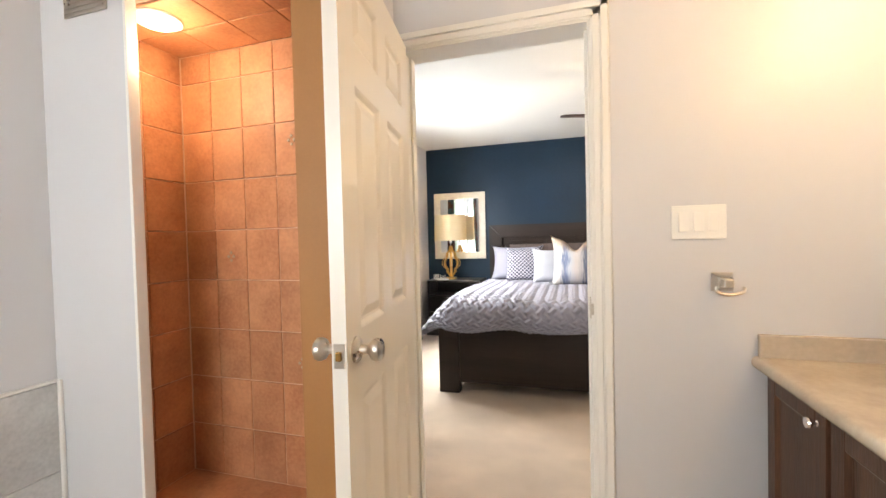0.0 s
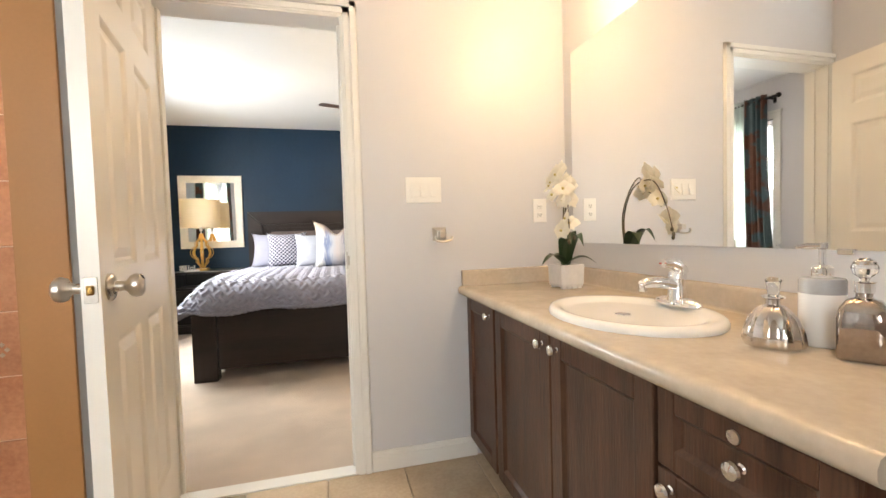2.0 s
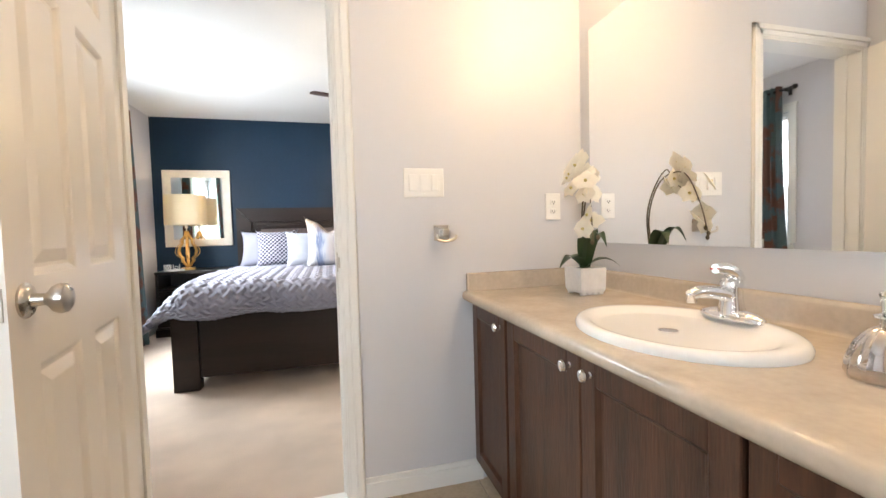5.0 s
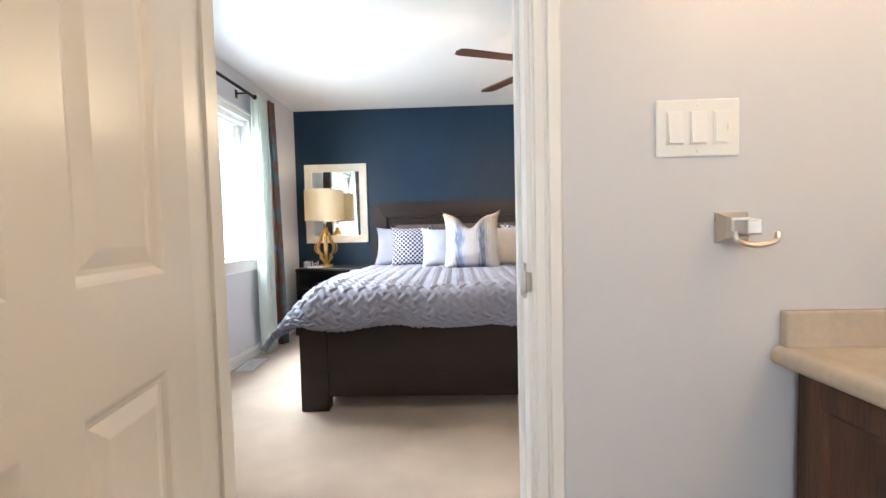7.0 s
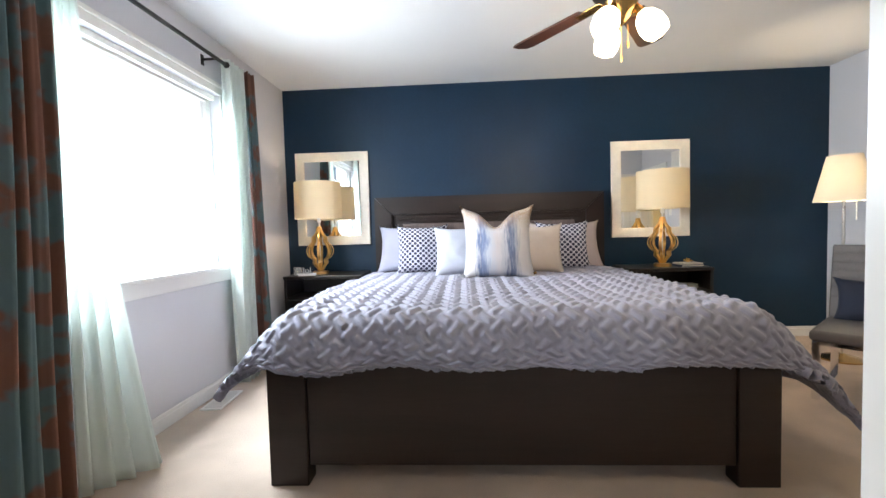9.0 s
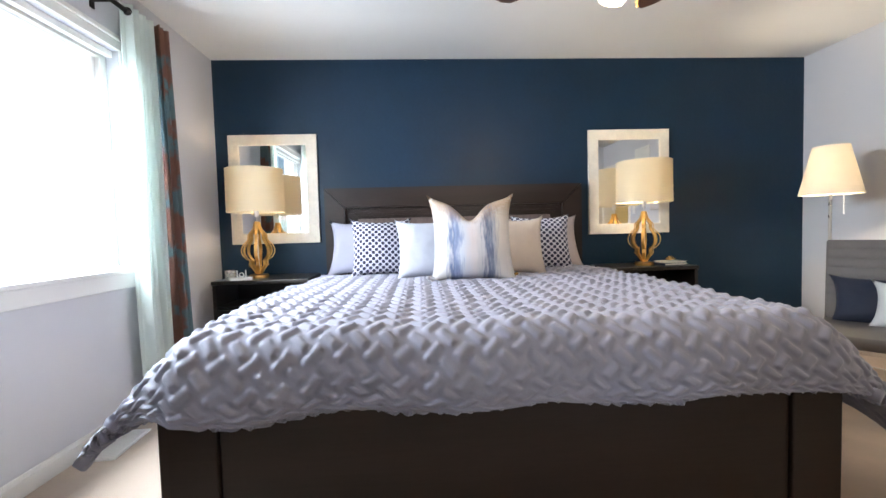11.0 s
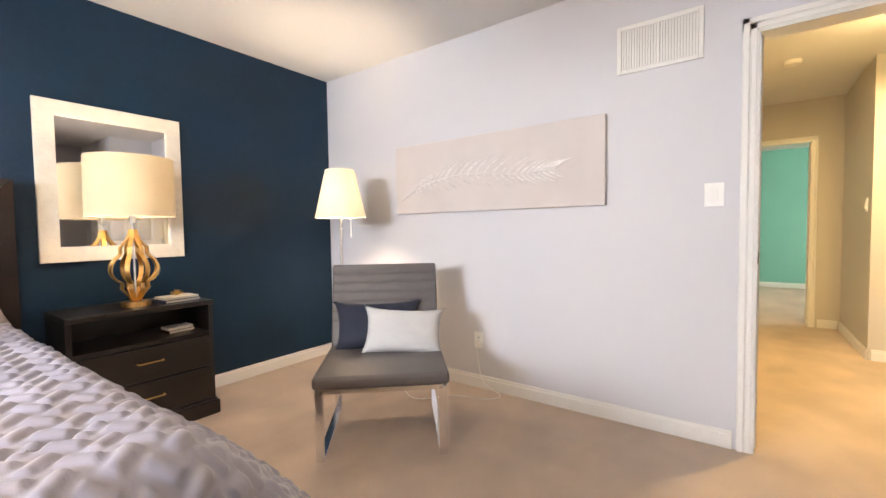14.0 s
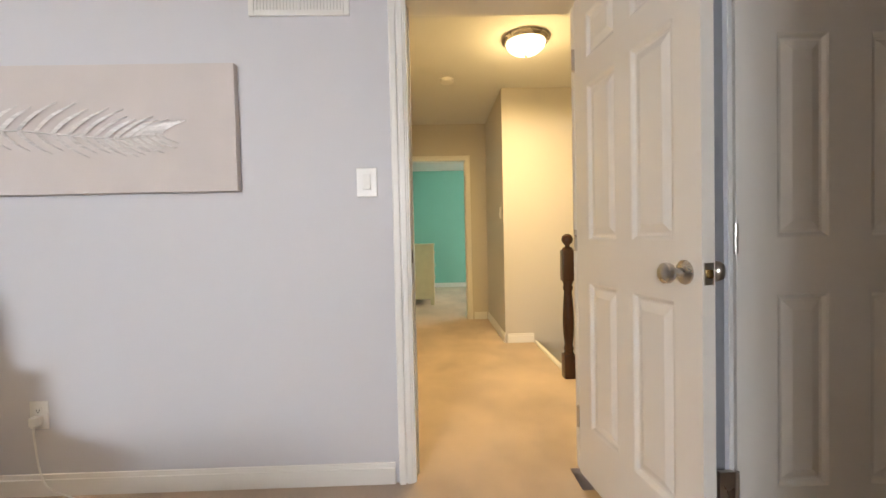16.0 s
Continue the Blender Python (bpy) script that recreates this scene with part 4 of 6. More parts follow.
def orchid():
    t = thing("orchid", pose(1.055, 1.395, 0.811), "white orchid in a square white ceramic pot on the counter", "potted plant")
    bm = bmesh.new()
    loops = []
    for hw, z in ((0.048, 0.008), (0.052, 0.02), (0.054, 0.098), (0.0535, 0.10), (0.047, 0.10), (0.046, 0.085)):
        loops.append([bm.verts.new((sx * hw, sy * hw, z)) for sx, sy in ((-1, -1), (1, -1), (1, 1), (-1, 1))])
    for a, b in zip(loops, loops[1:]):
        for k in range(4):
            bm.faces.new((a[k], a[(k + 1) % 4], b[(k + 1) % 4], b[k]))
    bm.faces.new(loops[0][::-1]), bm.faces.new(loops[-1])
    for sx in (-0.036, -0.012, 0.012, 0.036):
        for sy in (-0.040, 0.040):
            box(bm, sx - 0.008, sy - 0.008, 0, sx + 0.008, sy + 0.008, 0.009)
    part("pot", bm, paint("white_glazed_pot", (0.74, 0.72, 0.70), 0.35, 0, 30, 0.05, 0.3, 60), t)
    part("moss", lathe(bmesh.new(), [(0.045, 0.086), (0.03, 0.096), (0, 0.1)], 14), paint("dark_moss", (0.03, 0.035, 0.015), 0.95, 0, 40, 0.4, 0.8, 120), t)
    rng = random.Random(4)
    for ang, ln, lift, wd in ((200, 0.15, 0.06, 0.026), (330, 0.13, 0.05, 0.026), (250, 0.12, 0.16, 0.036), (285, 0.10, 0.15, 0.038), (100, 0.13, 0.06, 0.028)):
        d, s = Vector((math.cos(radians(ang)), math.sin(radians(ang)), 0)), Vector((-math.sin(radians(ang)), math.cos(radians(ang)), 0))

        def leaf(u, v, d=d, s=s, ln=ln, lift=lift, wd=wd):
            r = ln * u
            w = wd * math.sin(math.pi * min(1, 0.12 + 0.88 * u) ** 0.8) * (2 * v - 1)
            return d * r + s * w + Vector((0, 0, 0.095 + lift * math.sin(u * 2.2) + 0.3 * abs(w) - 0.04 * u * u))
        part("leaf", surface(bmesh.new(), leaf, 10, 4), M_LEAFGREEN, t, smooth=True)
    stems = []
    for k, (top, bend) in enumerate((((-0.07, -0.14, 0.34), (0.0, -0.03, 0.42)), ((-0.04, -0.05, 0.42), (0.0, 0.0, 0.40)))):
        pts = bez([(0.005 * k, 0.01 * k, 0.09), (0.01, 0.02 + 0.01 * k, 0.28), bend, (top[0] * 0.6, top[1] * 0.7, 0.445 + 0.02 * k), top, (top[0] - 0.012, top[1] - 0.03, top[2] - 0.13 + 0.1 * k)], 10)
        stems.append(pts)
        part("stem", tube(bmesh.new(), pts, 0.0032, 6, 0.6), M_STEM, t, smooth=True)
    pts = [stems[0][k] for k in (26, 30, 34, 37, 40, 43, 46, 49)] + [stems[1][k] for k in (24, 28, 32, 35, 38, 41, 44, 47, 49)]
    for i, p in enumerate(pts):
        yaw, tilt = rng.uniform(150, 290), rng.uniform(-25, 25)
        p = p + Vector((rng.uniform(-0.05, 0.03), rng.uniform(-0.04, 0.04), rng.uniform(-0.02, 0.03)))
        m = pose(*p, 0, 0, yaw) @ pose(0.012, 0, 0, 0, 70 + tilt, 0)
        bm = bmesh.new()
        for pet, (a, ln, wd) in enumerate(((90, 0.046, 0.027), (-90, 0.046, 0.027), (180, 0.045, 0.019), (40, 0.042, 0.017), (-40, 0.042, 0.017))):
            ca, sa = math.cos(radians(a)), math.sin(radians(a))

            def petal(u, v, ca=ca, sa=sa, ln=ln, wd=wd):
                r, w = ln * u, wd * math.sin(math.pi * u ** 0.75) * (2 * v - 1)
                return Vector((ca * r - sa * w, sa * r + ca * w, 0.006 * math.sin(3 * u) - 0.25 * abs(w) * u))
            surface(bm, petal, 5, 4)
        f = part("flower", bm, M_PETAL, t, smooth=True, m=m)
        part("flower_centre", lathe(bmesh.new(), [(0.002, 0), (0.006, 0.004), (0.004, 0.010), (0, 0.012)], 8), paint("pale_yellow", (0.6, 0.5, 0.2), 0.6) if i == 0 else bpy.data.materials["pale_yellow"], f, smooth=True)
    for i, (x, y, z) in enumerate(((-0.082, -0.165, 0.20), (-0.09, -0.15, 0.235), (-0.07, -0.18, 0.215))):
        part("bud", lathe(bmesh.new(), [(0, -0.010), (0.006, -0.004), (0.007, 0.003), (0.003, 0.010), (0, 0.011)], 10, (x, y, z)), M_STEM, t, smooth=True)


orchid()


def perfume_dome():
    t = thing("glass_bottle", pose(0.965, 0.455, 0.811), "fluted silver glass bottle with a clear stopper", "bottle")
    part("body", lathe(bmesh.new(), [(0, 0), (0.052, 0), (0.056, 0.008), (0.053, 0.03), (0.043, 0.058), (0.026, 0.078), (0.013, 0.084), (0.012, 0.095), (0, 0.095)], 64, flute=12, depth=0.10), paint("silvered_glass", (0.62, 0.58, 0.55), 0.09, 1, 14, 0.15, 0), t, smooth=True)
    part("collar", lathe(bmesh.new(), [(0.013, 0.095), (0.020, 0.098), (0.020, 0.101), (0.012, 0.104), (0, 0.104)], 24), M_CHROME, t, smooth=True)
    part("stopper", lathe(bmesh.new(), [(0.010, 0.105), (0.011, 0.112), (0.013, 0.130), (0.015, 0.134), (0.010, 0.140), (0, 0.141)], 10), M_GLASS, t, "clear glass stopper", True)


def dispenser():
    t = thing("soap_dispenser", pose(1.055, 0.425, 0.811), "white and grey ceramic soap dispenser with chrome pump", "soap dispenser")
    part("body", lathe(bmesh.new(), [(0, 0), (0.036, 0), (0.038, 0.003), (0.038, 0.105), (0.0375, 0.106)], 32), M_CERAMIC, t, smooth=True)
    part("grey_band", lathe(bmesh.new(), [(0.038, 0.106), (0.038, 0.132), (0.035, 0.137), (0.0, 0.138)], 32), paint("grey_glaze", (0.42, 0.42, 0.43), 0.2), t, "pale grey band", True)
    p = part("pump", lathe(bmesh.new(), [(0.017, 0.137), (0.018, 0.140), (0.018, 0.158), (0.012, 0.162), (0.006, 0.164), (0.006, 0.195), (0.009, 0.197), (0.009, 0.208), (0, 0.209)], 20), M_CHROME, t, smooth=True)
    part("nozzle", tube(bmesh.new(), [(0, 0, 0.203), (-0.03, 0.01, 0.204), (-0.048, 0.016, 0.200)], 0.005, 8, 0.7), M_CHROME, p, smooth=True)


def square_bottle():
    t = thing("glass_bottle", pose(1.020, 0.335, 0.811, 0, 0, 28), "square smoky mirrored bottle with a glass ball stopper", "bottle")
    bm = bmesh.new()
    rows = []
    for hw, z, rr in ((0.034, 0.0, 0.3), (0.036, 0.003, 0.3), (0.036, 0.075, 0.3), (0.033, 0.092, 0.45), (0.024, 0.106, 0.7), (0.013, 0.111, 1), (0.0115, 0.114, 1), (0.0115, 0.122, 1)):
        row = []
        for k in range(32):
            a = 2 * math.pi * (k + 0.5) / 32
            c, s = math.cos(a), math.sin(a)
            n = 2 + (1 - rr) * 8
            q = (abs(c) ** n + abs(s) ** n) ** (-1 / n)
            row.append(bm.verts.new((hw * c * q, hw * s * q, z)))
        rows.append(row)
    for a, b in zip(rows, rows[1:]):
        for k in range(32):
            bm.faces.new((a[k], a[(k + 1) % 32], b[(k + 1) % 32], b[k]))
    bm.faces.new(rows[0][::-1]), bm.faces.new(rows[-1])
    part("body", bm, M_SMOKE, t, smooth=True)
    part("collar", lathe(bmesh.new(), [(0.012, 0.120), (0.014, 0.121), (0.014, 0.138), (0.017, 0.141), (0, 0.142)], 20), M_CHROME, t, smooth=True)
    part("stopper", lathe(bmesh.new(), [(0.006, 0.142), (0.008, 0.148), (0.016, 0.155), (0.019, 0.166), (0.015, 0.177), (0.006, 0.183), (0, 0.184)], 16), M_GLASS, t, "clear faceted glass ball stopper")


perfume_dome(), dispenser(), square_bottle()

mir = structure("mirror_bath", boxes((1.215, 0.02, 0.995, 1.2195, 1.588, 1.895, 0.0006, 1)), M_MIRROR, "large frameless wall mirror above the vanity", "mirror")
for y, z in ((0.48, 0.991), (1.10, 1.893)):
    part("mirror_clip", boxes((1.209, y - 0.016, z - 0.006, 1.2195, y + 0.016, z + 0.008, 0.002)), M_CHROME, mir, "chrome clip")


def vanity_light():
    t = thing("vanity_light", pose(1.22, 0.815, 2.06), "chrome bath bar light with three frosted shades", "wall lamp")
    part("back_plate", boxes((-0.025, -0.46, -0.04, 0, 0.46, 0.04, 0.006)), M_CHROME, t)
    for y in (-0.36, 0.0, 0.36):
        a = part("arm", tube(bmesh.new(), [(-0.02, y, 0), (-0.10, y, 0.0), (-0.125, y, 0.03)], 0.008), M_CHROME, t, smooth=True)
        part("shade", lathe(bmesh.new(), [(0.02, 0.06), (0.045, 0.08), (0.055, 0.15), (0.053, 0.15), (0.042, 0.085), (0.0, 0.07)], 20, (-0.125, y, -0.03)), M_BULB, a, "lit frosted glass shade", True)


vanity_light()
t = thing("shower_downlight", pose(-1.42, 1.285, 2.089), "small round lit ceiling light in the shower", "ceiling light")
part("trim_ring", lathe(bmesh.new(), [(0.085, 0), (0.085, -0.006), (0.065, -0.012), (0.065, 0)], 28), M_TRIM, t, smooth=True)
part("diffuser", lathe(bmesh.new(), [(0.065, -0.002), (0.062, -0.016), (0.04, -0.024), (0, -0.027)], 28), M_BULB, t, "glowing frosted glass", True)
t = thing("wall_vent", pose(-1.60, 1.16, 2.13), "small grey metal grille high beside the shower", "air vent")
part("grille_frame", boxes((-0.12, -0.008, -0.05, 0.10, 0, 0.05, 0.003)), M_NICKEL, t)
for k in range(5):
    part("slat", boxes((-0.11, -0.012, -0.038 + 0.017 * k, 0.09, -0.006, -0.030 + 0.017 * k)), M_NICKEL, t)


# ---- bed ----
def bed():
    t = thing("bed_frame", pose(0.11, 0, 0), "espresso-stained wooden king bed frame with a panelled headboard", "bed")
    x0, x1 = -1.05, 1.04
    fb = part("footboard", boxes((x0 + 0.168, 3.212, 0.085, x1 - 0.168, 3.262, 0.515, 0.004)), M_ESPRESSO, t)
    for a, b in ((x0, x0 + 0.165), (x1 - 0.165, x1)):
        part("foot_post", boxes((a, 3.20, 0.0, b, 3.29, 0.52, 0.005)), M_ESPRESSO, t)
    part("top_rail", boxes((x0 - 0.005, 3.195, 0.52, x1 + 0.005, 3.295, 0.545, 0.004)), M_ESPRESSO, t)
    for a, b in ((x0 + 0.02, x0 + 0.055), (x1 - 0.055, x1 - 0.02)):
        part("side_rail", boxes((a, 3.29, 0.12, b, 5.38, 0.38, 0.004)), M_ESPRESSO, t)
    part("slats", boxes(*[(x0 + 0.055, 3.4 + 0.2 * k, 0.28, x1 - 0.055, 3.5 + 0.2 * k, 0.30) for k in range(10)]), M_ESPRESSO, t)
    z0, z1, w = 0.0, 1.385, 0.16
    # mitred headboard frame
    X0, X1 = -1.035, 1.075
    hb = part("headboard", boxes((X0 + w, 5.42, 0.3, X1 - w, 5.45, z1 - w)), M_ESPRESSO, t)
    for nm, q in (("head_rail", ((X0, z1), (X1, z1), (X1 - w, z1 - w), (X0 + w, z1 - w))), ("head_stile", ((X0, z0), (X0, z1), (X0 + w, z1 - w), (X0 + w, z0))), ("head_stile", ((X1, z1), (X1, z0), (X1 - w, z0), (X1 - w, z1 - w)))):
        bm = bmesh.new()
        cx, cz = sum(p[0] for p in q) / 4, sum(p[1] for p in q) / 4
        f = [bm.verts.new((cx + (x - cx) * 0.997, 5.385, cz + (z - cz) * 0.997)) for x, z in q]
        b = [bm.verts.new((cx + (x - cx) * 0.997, 5.465, cz + (z - cz) * 0.997)) for x, z in q]
        bm.faces.new(f), bm.faces.new(b[::-1])
        for k in range(4):
            bm.faces.new((f[k], b[k], b[(k + 1) % 4], f[(k + 1) % 4]))
        part(nm, bm, M_ESPRESSO, hb)
    for k in range(3):
        part("moulding", boxes((X0 + w + 0.03 * k, 5.408 + 0.004 * k, z1 - w - 0.014 - 0.03 * k, X1 - w - 0.03 * k, 5.42, z1 - w - 0.03 * k, 0.002)), M_ESPRESSO, hb)
    part("upholstered_panel", boxes((X0 + w + 0.10, 5.405, 0.5, X1 - w - 0.10, 5.425, z1 - w - 0.09, 0.006)), paint("brown_satin_stripe", (0.10, 0.07, 0.065), 0.4, 0, 5, 0.4, 0.1, 60, stretch=(8, 1, 0.2)), hb, "brown striped inlay")
    m = part("mattress", boxes((x0 + 0.06, 3.30, 0.30, x1 - 0.06, 5.38, 0.68, 0.06, 3)), M_SHEET)
    m.matrix_basis = pose(0.11, 0, 0)
    tagged(m, "lavender-grey covered mattress under the quilt", "mattress")


bed()


def smooth01(a, b, v):
    v = min(1, max(0, (v - a) / (b - a)))
    return v * v * (3 - 2 * v)


def basket_weave(a, b, w):
    """Height 0..1 of slim padded strips, one to a square, turned by a right angle from square to square."""
    i, j = math.floor(a / w), math.floor(b / w)
    fa, fb = a / w - i, b / w - j
    al, ac = (fa, fb) if (i + j) % 2 else (fb, fa)
    ends = min(1, max(0, 7 * min(al + 0.04, 1.04 - al))) ** 0.5
    return max(0.0, 1 - abs((ac - 0.5) / 0.25) ** 2.2) ** 0.6 * ends


def quilt():
    """One draped sheet: flat top, sides falling outwards, pulled corners at the foot."""
    cx, ztop = 0.12, 0.738
    WL, WR, yh, L = 1.37, 1.48, 4.98, 2.06
    nu, nv = 520, 350

    def base(s, l):
        # s: across, negative towards the window; l: along from the head
        right = s > 0
        half = 0.95 if right else 0.97
        q = max(0.0, abs(s) - half)
        g = 0.25 + 0.75 * smooth01(0.1, 1.5, l)
        dx = 0.76 * q * g
        e = 0.76 * q
        fall = 1.30 * e ** 1.17 if right else 1.35 * e ** 1.25
        fall = min(fall * (1 + 0.9 * (1 - g)), 0.60)
        front = max(0.0, l - 1.70)
        fall_f = 0.225 * (1 - math.exp(-(front / 0.20) ** 1.8))
        out_f = 0.17 * (1 - math.exp(-front / 0.12)) * 1.05
        corner = min(q / 0.35, 1) * min(front / 0.3, 1)
        x = cx + (1 if right else -1) * (min(abs(s), half) + dx)
        y = yh - min(l, 1.70) - out_f * (1 - 0.5 * corner) + 0.012 * math.sin(9 * s) * min(1, front / 0.2)
        z = ztop - fall - fall_f * (1 - 0.75 * min(1, q / 0.35)) + 0.014 * math.sin(2.3 * s + 1) * math.cos(2.6 * l)
        z += 0.014 * noise.noise(Vector((s * 3.1, l * 3.1, 0))) + 0.007 * noise.noise(Vector((s * 8, l * 8, 4)))
        z += 0.05 * q * math.sin(8 * l + 2 * s)
        z += 0.006 * math.sin(11 * s + 1.0) * min(1, front / 0.25)
        # short stitched tucks and loose wrinkles towards the foot
        for ts, tl in ((-0.62, 1.50), (-0.10, 1.47), (0.42, 1.40), (0.80, 1.55), (-0.35, 0.95), (0.25, 0.90)):
            z -= 0.016 * math.exp(-((l - tl) / 0.012) ** 2) * smooth01(0.085, 0.05, abs(s - ts)) if abs(s - ts) < 0.085 else 0
        z += 0.010 * noise.noise(Vector((s * 6 + l * 3, l * 2 - s * 4, 9))) * smooth01(1.1, 1.7, l)
        return Vector((x, y, max(z, 0.06)))

    P = [[base(-WL + (WL + WR) * i / nu, L * j / nv) for j in range(nv + 1)] for i in range(nu + 1)]
    bm = bmesh.new()
    rows = []
    for i in range(nu + 1):
        row = []
        for j in range(nv + 1):
            s, l = -WL + (WL + WR) * i / nu, L * j / nv
            du = P[min(i + 1, nu)][j] - P[max(i - 1, 0)][j]
            dv = P[i][max(j - 1, 0)] - P[i][min(j + 1, nv)]
            n = du.cross(dv).normalized()
            a, b = (s + l) * 0.7071 + 9, (l - s) * 0.7071 + 9
            edge = min(1, 40 * min(i, nu - i) / nu, 40 * min(j + 1, nv - j) / nv)
            wob = 0.004 * noise.noise(Vector((s * 14, l * 14, 2)))
            h = (0.0098 * basket_weave(a + wob, b + wob, 0.061) + 0.0012 * noise.noise(Vector((s * 55, l * 55, 1)))) * edge
            row.append(bm.verts.new(P[i][j] + n * h))
        rows.append(row)
    for i in range(nu):
        for j in range(nv):
            bm.faces.new((rows[i][j], rows[i + 1][j], rows[i + 1][j + 1], rows[i][j + 1]))
    q = part("quilt", bm, M_QUILT)
    q.data.polygons.foreach_set("use_smooth", [True] * len(q.data.polygons))
    so = q.modifiers.new("thickness", "SOLIDIFY")
    so.thickness, so.offset = 0.022, -1
    tagged(q, "lavender-grey quilt with padded woven strips draped over the bed", "quilt")


quilt()


def pillow(name, w, h, d, m, material, label, chop=0.0, seed=1, flange=0.0, category="pillow", group="pillows on the bed", ears=0.35):
    """A stuffed square: puffed faces, drawn-in sides, pointed corners, a few creases. Local x across, z up, y back."""
    bm = bmesh.new()
    n = 26
    uvl = bm.loops.layers.uv.verify()
    off = Vector((seed * 7.3, seed * 3.1, seed))

    def place(u, v, s):
        a, b = 2 * u - 1, 2 * v - 1
        pinch = 0.10
        x = w / 2 * a * (1 - pinch * (1 - abs(b) ** 2.2) * abs(a) ** 3)
        z = h / 2 * b * (1 - pinch * (1 - abs(a) ** 2.2) * abs(b) ** 3)
        x += ears * 0.06 * w * (a ** 7) * (abs(b) ** 7)
        z += ears * 0.10 * h * (b ** 7) * (abs(a) ** 7)
        t = max(0, (1 - abs(a) ** 2.6) * (1 - abs(b) ** 2.6)) ** 0.55
        y = s * d / 2 * t
        y += 0.010 * t * noise.noise(Vector((a * 2.5, b * 2.5, s)) + off) + 0.004 * t * noise.noise(Vector((a * 7, b * 7, s)) + off)
        if chop:
            g = math.exp(-((a + 0.05) / 0.34) ** 2) * smooth01(0.1, 1.0, b)
            z -= chop * g
        return Vector((x, y, z + h / 2))

    for s in (-1, 1):
        g = [[bm.verts.new(place(i / n, j / n, s)) for j in range(n + 1)] for i in range(n + 1)]
        for i in range(n):
            for j in range(n):
                f = bm.faces.new((g[i][j], g[i + 1][j], g[i + 1][j + 1], g[i][j + 1]))
                for lp, (p, q) in zip(f.loops, ((i, j), (i + 1, j), (i + 1, j + 1), (i, j + 1))):
                    lp[uvl].uv = (p / n, q / n)
    bmesh.ops.remove_doubles(bm, verts=bm.verts, dist=0.0004)
    ob = part(name, bm, material, m=m)
    ob.data.polygons.foreach_set("use_smooth", [True] * len(ob.data.polygons))
    return tagged(ob, label, category, group)


B0 = 0.735
pillow("pillow", 0.62, 0.44, 0.17, pose(-0.56, 5.17, B0 - 0.03, -24, 0, 0), M_SHEET, "lavender-grey cotton sleeping pillow against the headboard", seed=1)
pillow("pillow", 0.62, 0.44, 0.17, pose(0.80, 5.17, B0 - 0.03, -24, 0, 0), M_TAUPE, "taupe-grey cotton sleeping pillow against the headboard", seed=2)
pillow("pillow", 0.405, 0.40, 0.14, pose(-0.423, 4.76, B0 - 0.005, -20, 0, 5), M_DOTS, "white pillow with navy honeycomb dots", seed=3)
pillow("pillow", 0.405, 0.40, 0.14, pose(0.680, 4.80, B0 - 0.005, -20, 0, -6), M_DOTS, "white pillow with navy honeycomb dots", seed=4)
pillow("pillow", 0.385, 0.385, 0.14, pose(-0.118, 4.55, B0 - 0.008, -20, 0, 4), M_WHITECLOTH, "plain white linen throw pillow", seed=5)
pillow("pillow", 0.385, 0.385, 0.14, pose(0.437, 4.58, B0 - 0.008, -20, 0, -4), M_CREAMCLOTH, "plain cream linen throw pillow", seed=6)
pillow("pillow", 0.485, 0.50, 0.20, pose(0.135, 4.34, B0 - 0.012, -15, 0, -2), M_STRIPES, "ivory throw pillow with smoky blue stripes and a dented top", chop=0.11, seed=7, ears=0.6)
for k, (px, py, s) in enumerate(((-0.10, 4.30, 8), (0.36, 4.36, 9))):
    ob = part("tassel", lathe(bmesh.new(), [(0.004, 0.045), (0.010, 0.038), (0.008, 0.03), (0.017, 0.0), (0, 0)], 10), (M_WHITECLOTH, M_BRASS)[k], m=pose(px, py, B0 + 0.018, 70, 0, 40 if k else -60))
    tagged(ob, "small thread tassel lying on the quilt", "tassel", "pillow tassels")


# ---- nightstands ----
def nightstand(m, label):
    t = thing("nightstand", m, label, "nightstand", "nightstands")
    w, d = 0.345, 0.40
    part("top", boxes((-w, 0, 0.672, w, d + 0.01, 0.70, 0.006)), M_BLACKWOOD, t)
    for s in (-1, 1):
        part("side_panel", boxes((s * (w - 0.015) - 0.012, 0.015, 0.09, s * (w - 0.015) + 0.012, d, 0.672, 0.002)), M_BLACKWOOD, t)
    part("back_panel", boxes((-w + 0.03, d - 0.02, 0.09, w - 0.03, d - 0.005, 0.672)), M_BLACKWOOD, t)
    part("shelf", boxes((-w + 0.027, 0.02, 0.492, w - 0.027, d - 0.02, 0.512, 0.002)), M_BLACKWOOD, t)
    part("plinth", boxes((-w - 0.012, -0.012, 0.0, w + 0.012, d, 0.085, 0.006), (-w, 0, 0.085, w, d, 0.098, 0.004)), M_BLACKWOOD, t)
    for z0, z1 in ((0.305, 0.487), (0.105, 0.298)):
        f = part("drawer_front", boxes((-w + 0.03, 0.004, z0, w - 0.03, 0.03, z1, 0.004)), M_BLACKWOOD, t)
        zc = (z0 + z1) / 2 + 0.01
        part("pull", tube(bmesh.new(), [(-0.06, 0.004, zc), (-0.06, -0.018, zc), (0.06, -0.018, zc), (0.06, 0.004, zc)], 0.004), M_GOLD, f, "slim brass pull")
    return t


nightstand(pose(-1.335, 5.05, 0), "black-brown wooden nightstand with open shelf by the window")
nightstand(pose(1.625, 5.05, 0), "black-brown wooden nightstand with open shelf and two drawers")


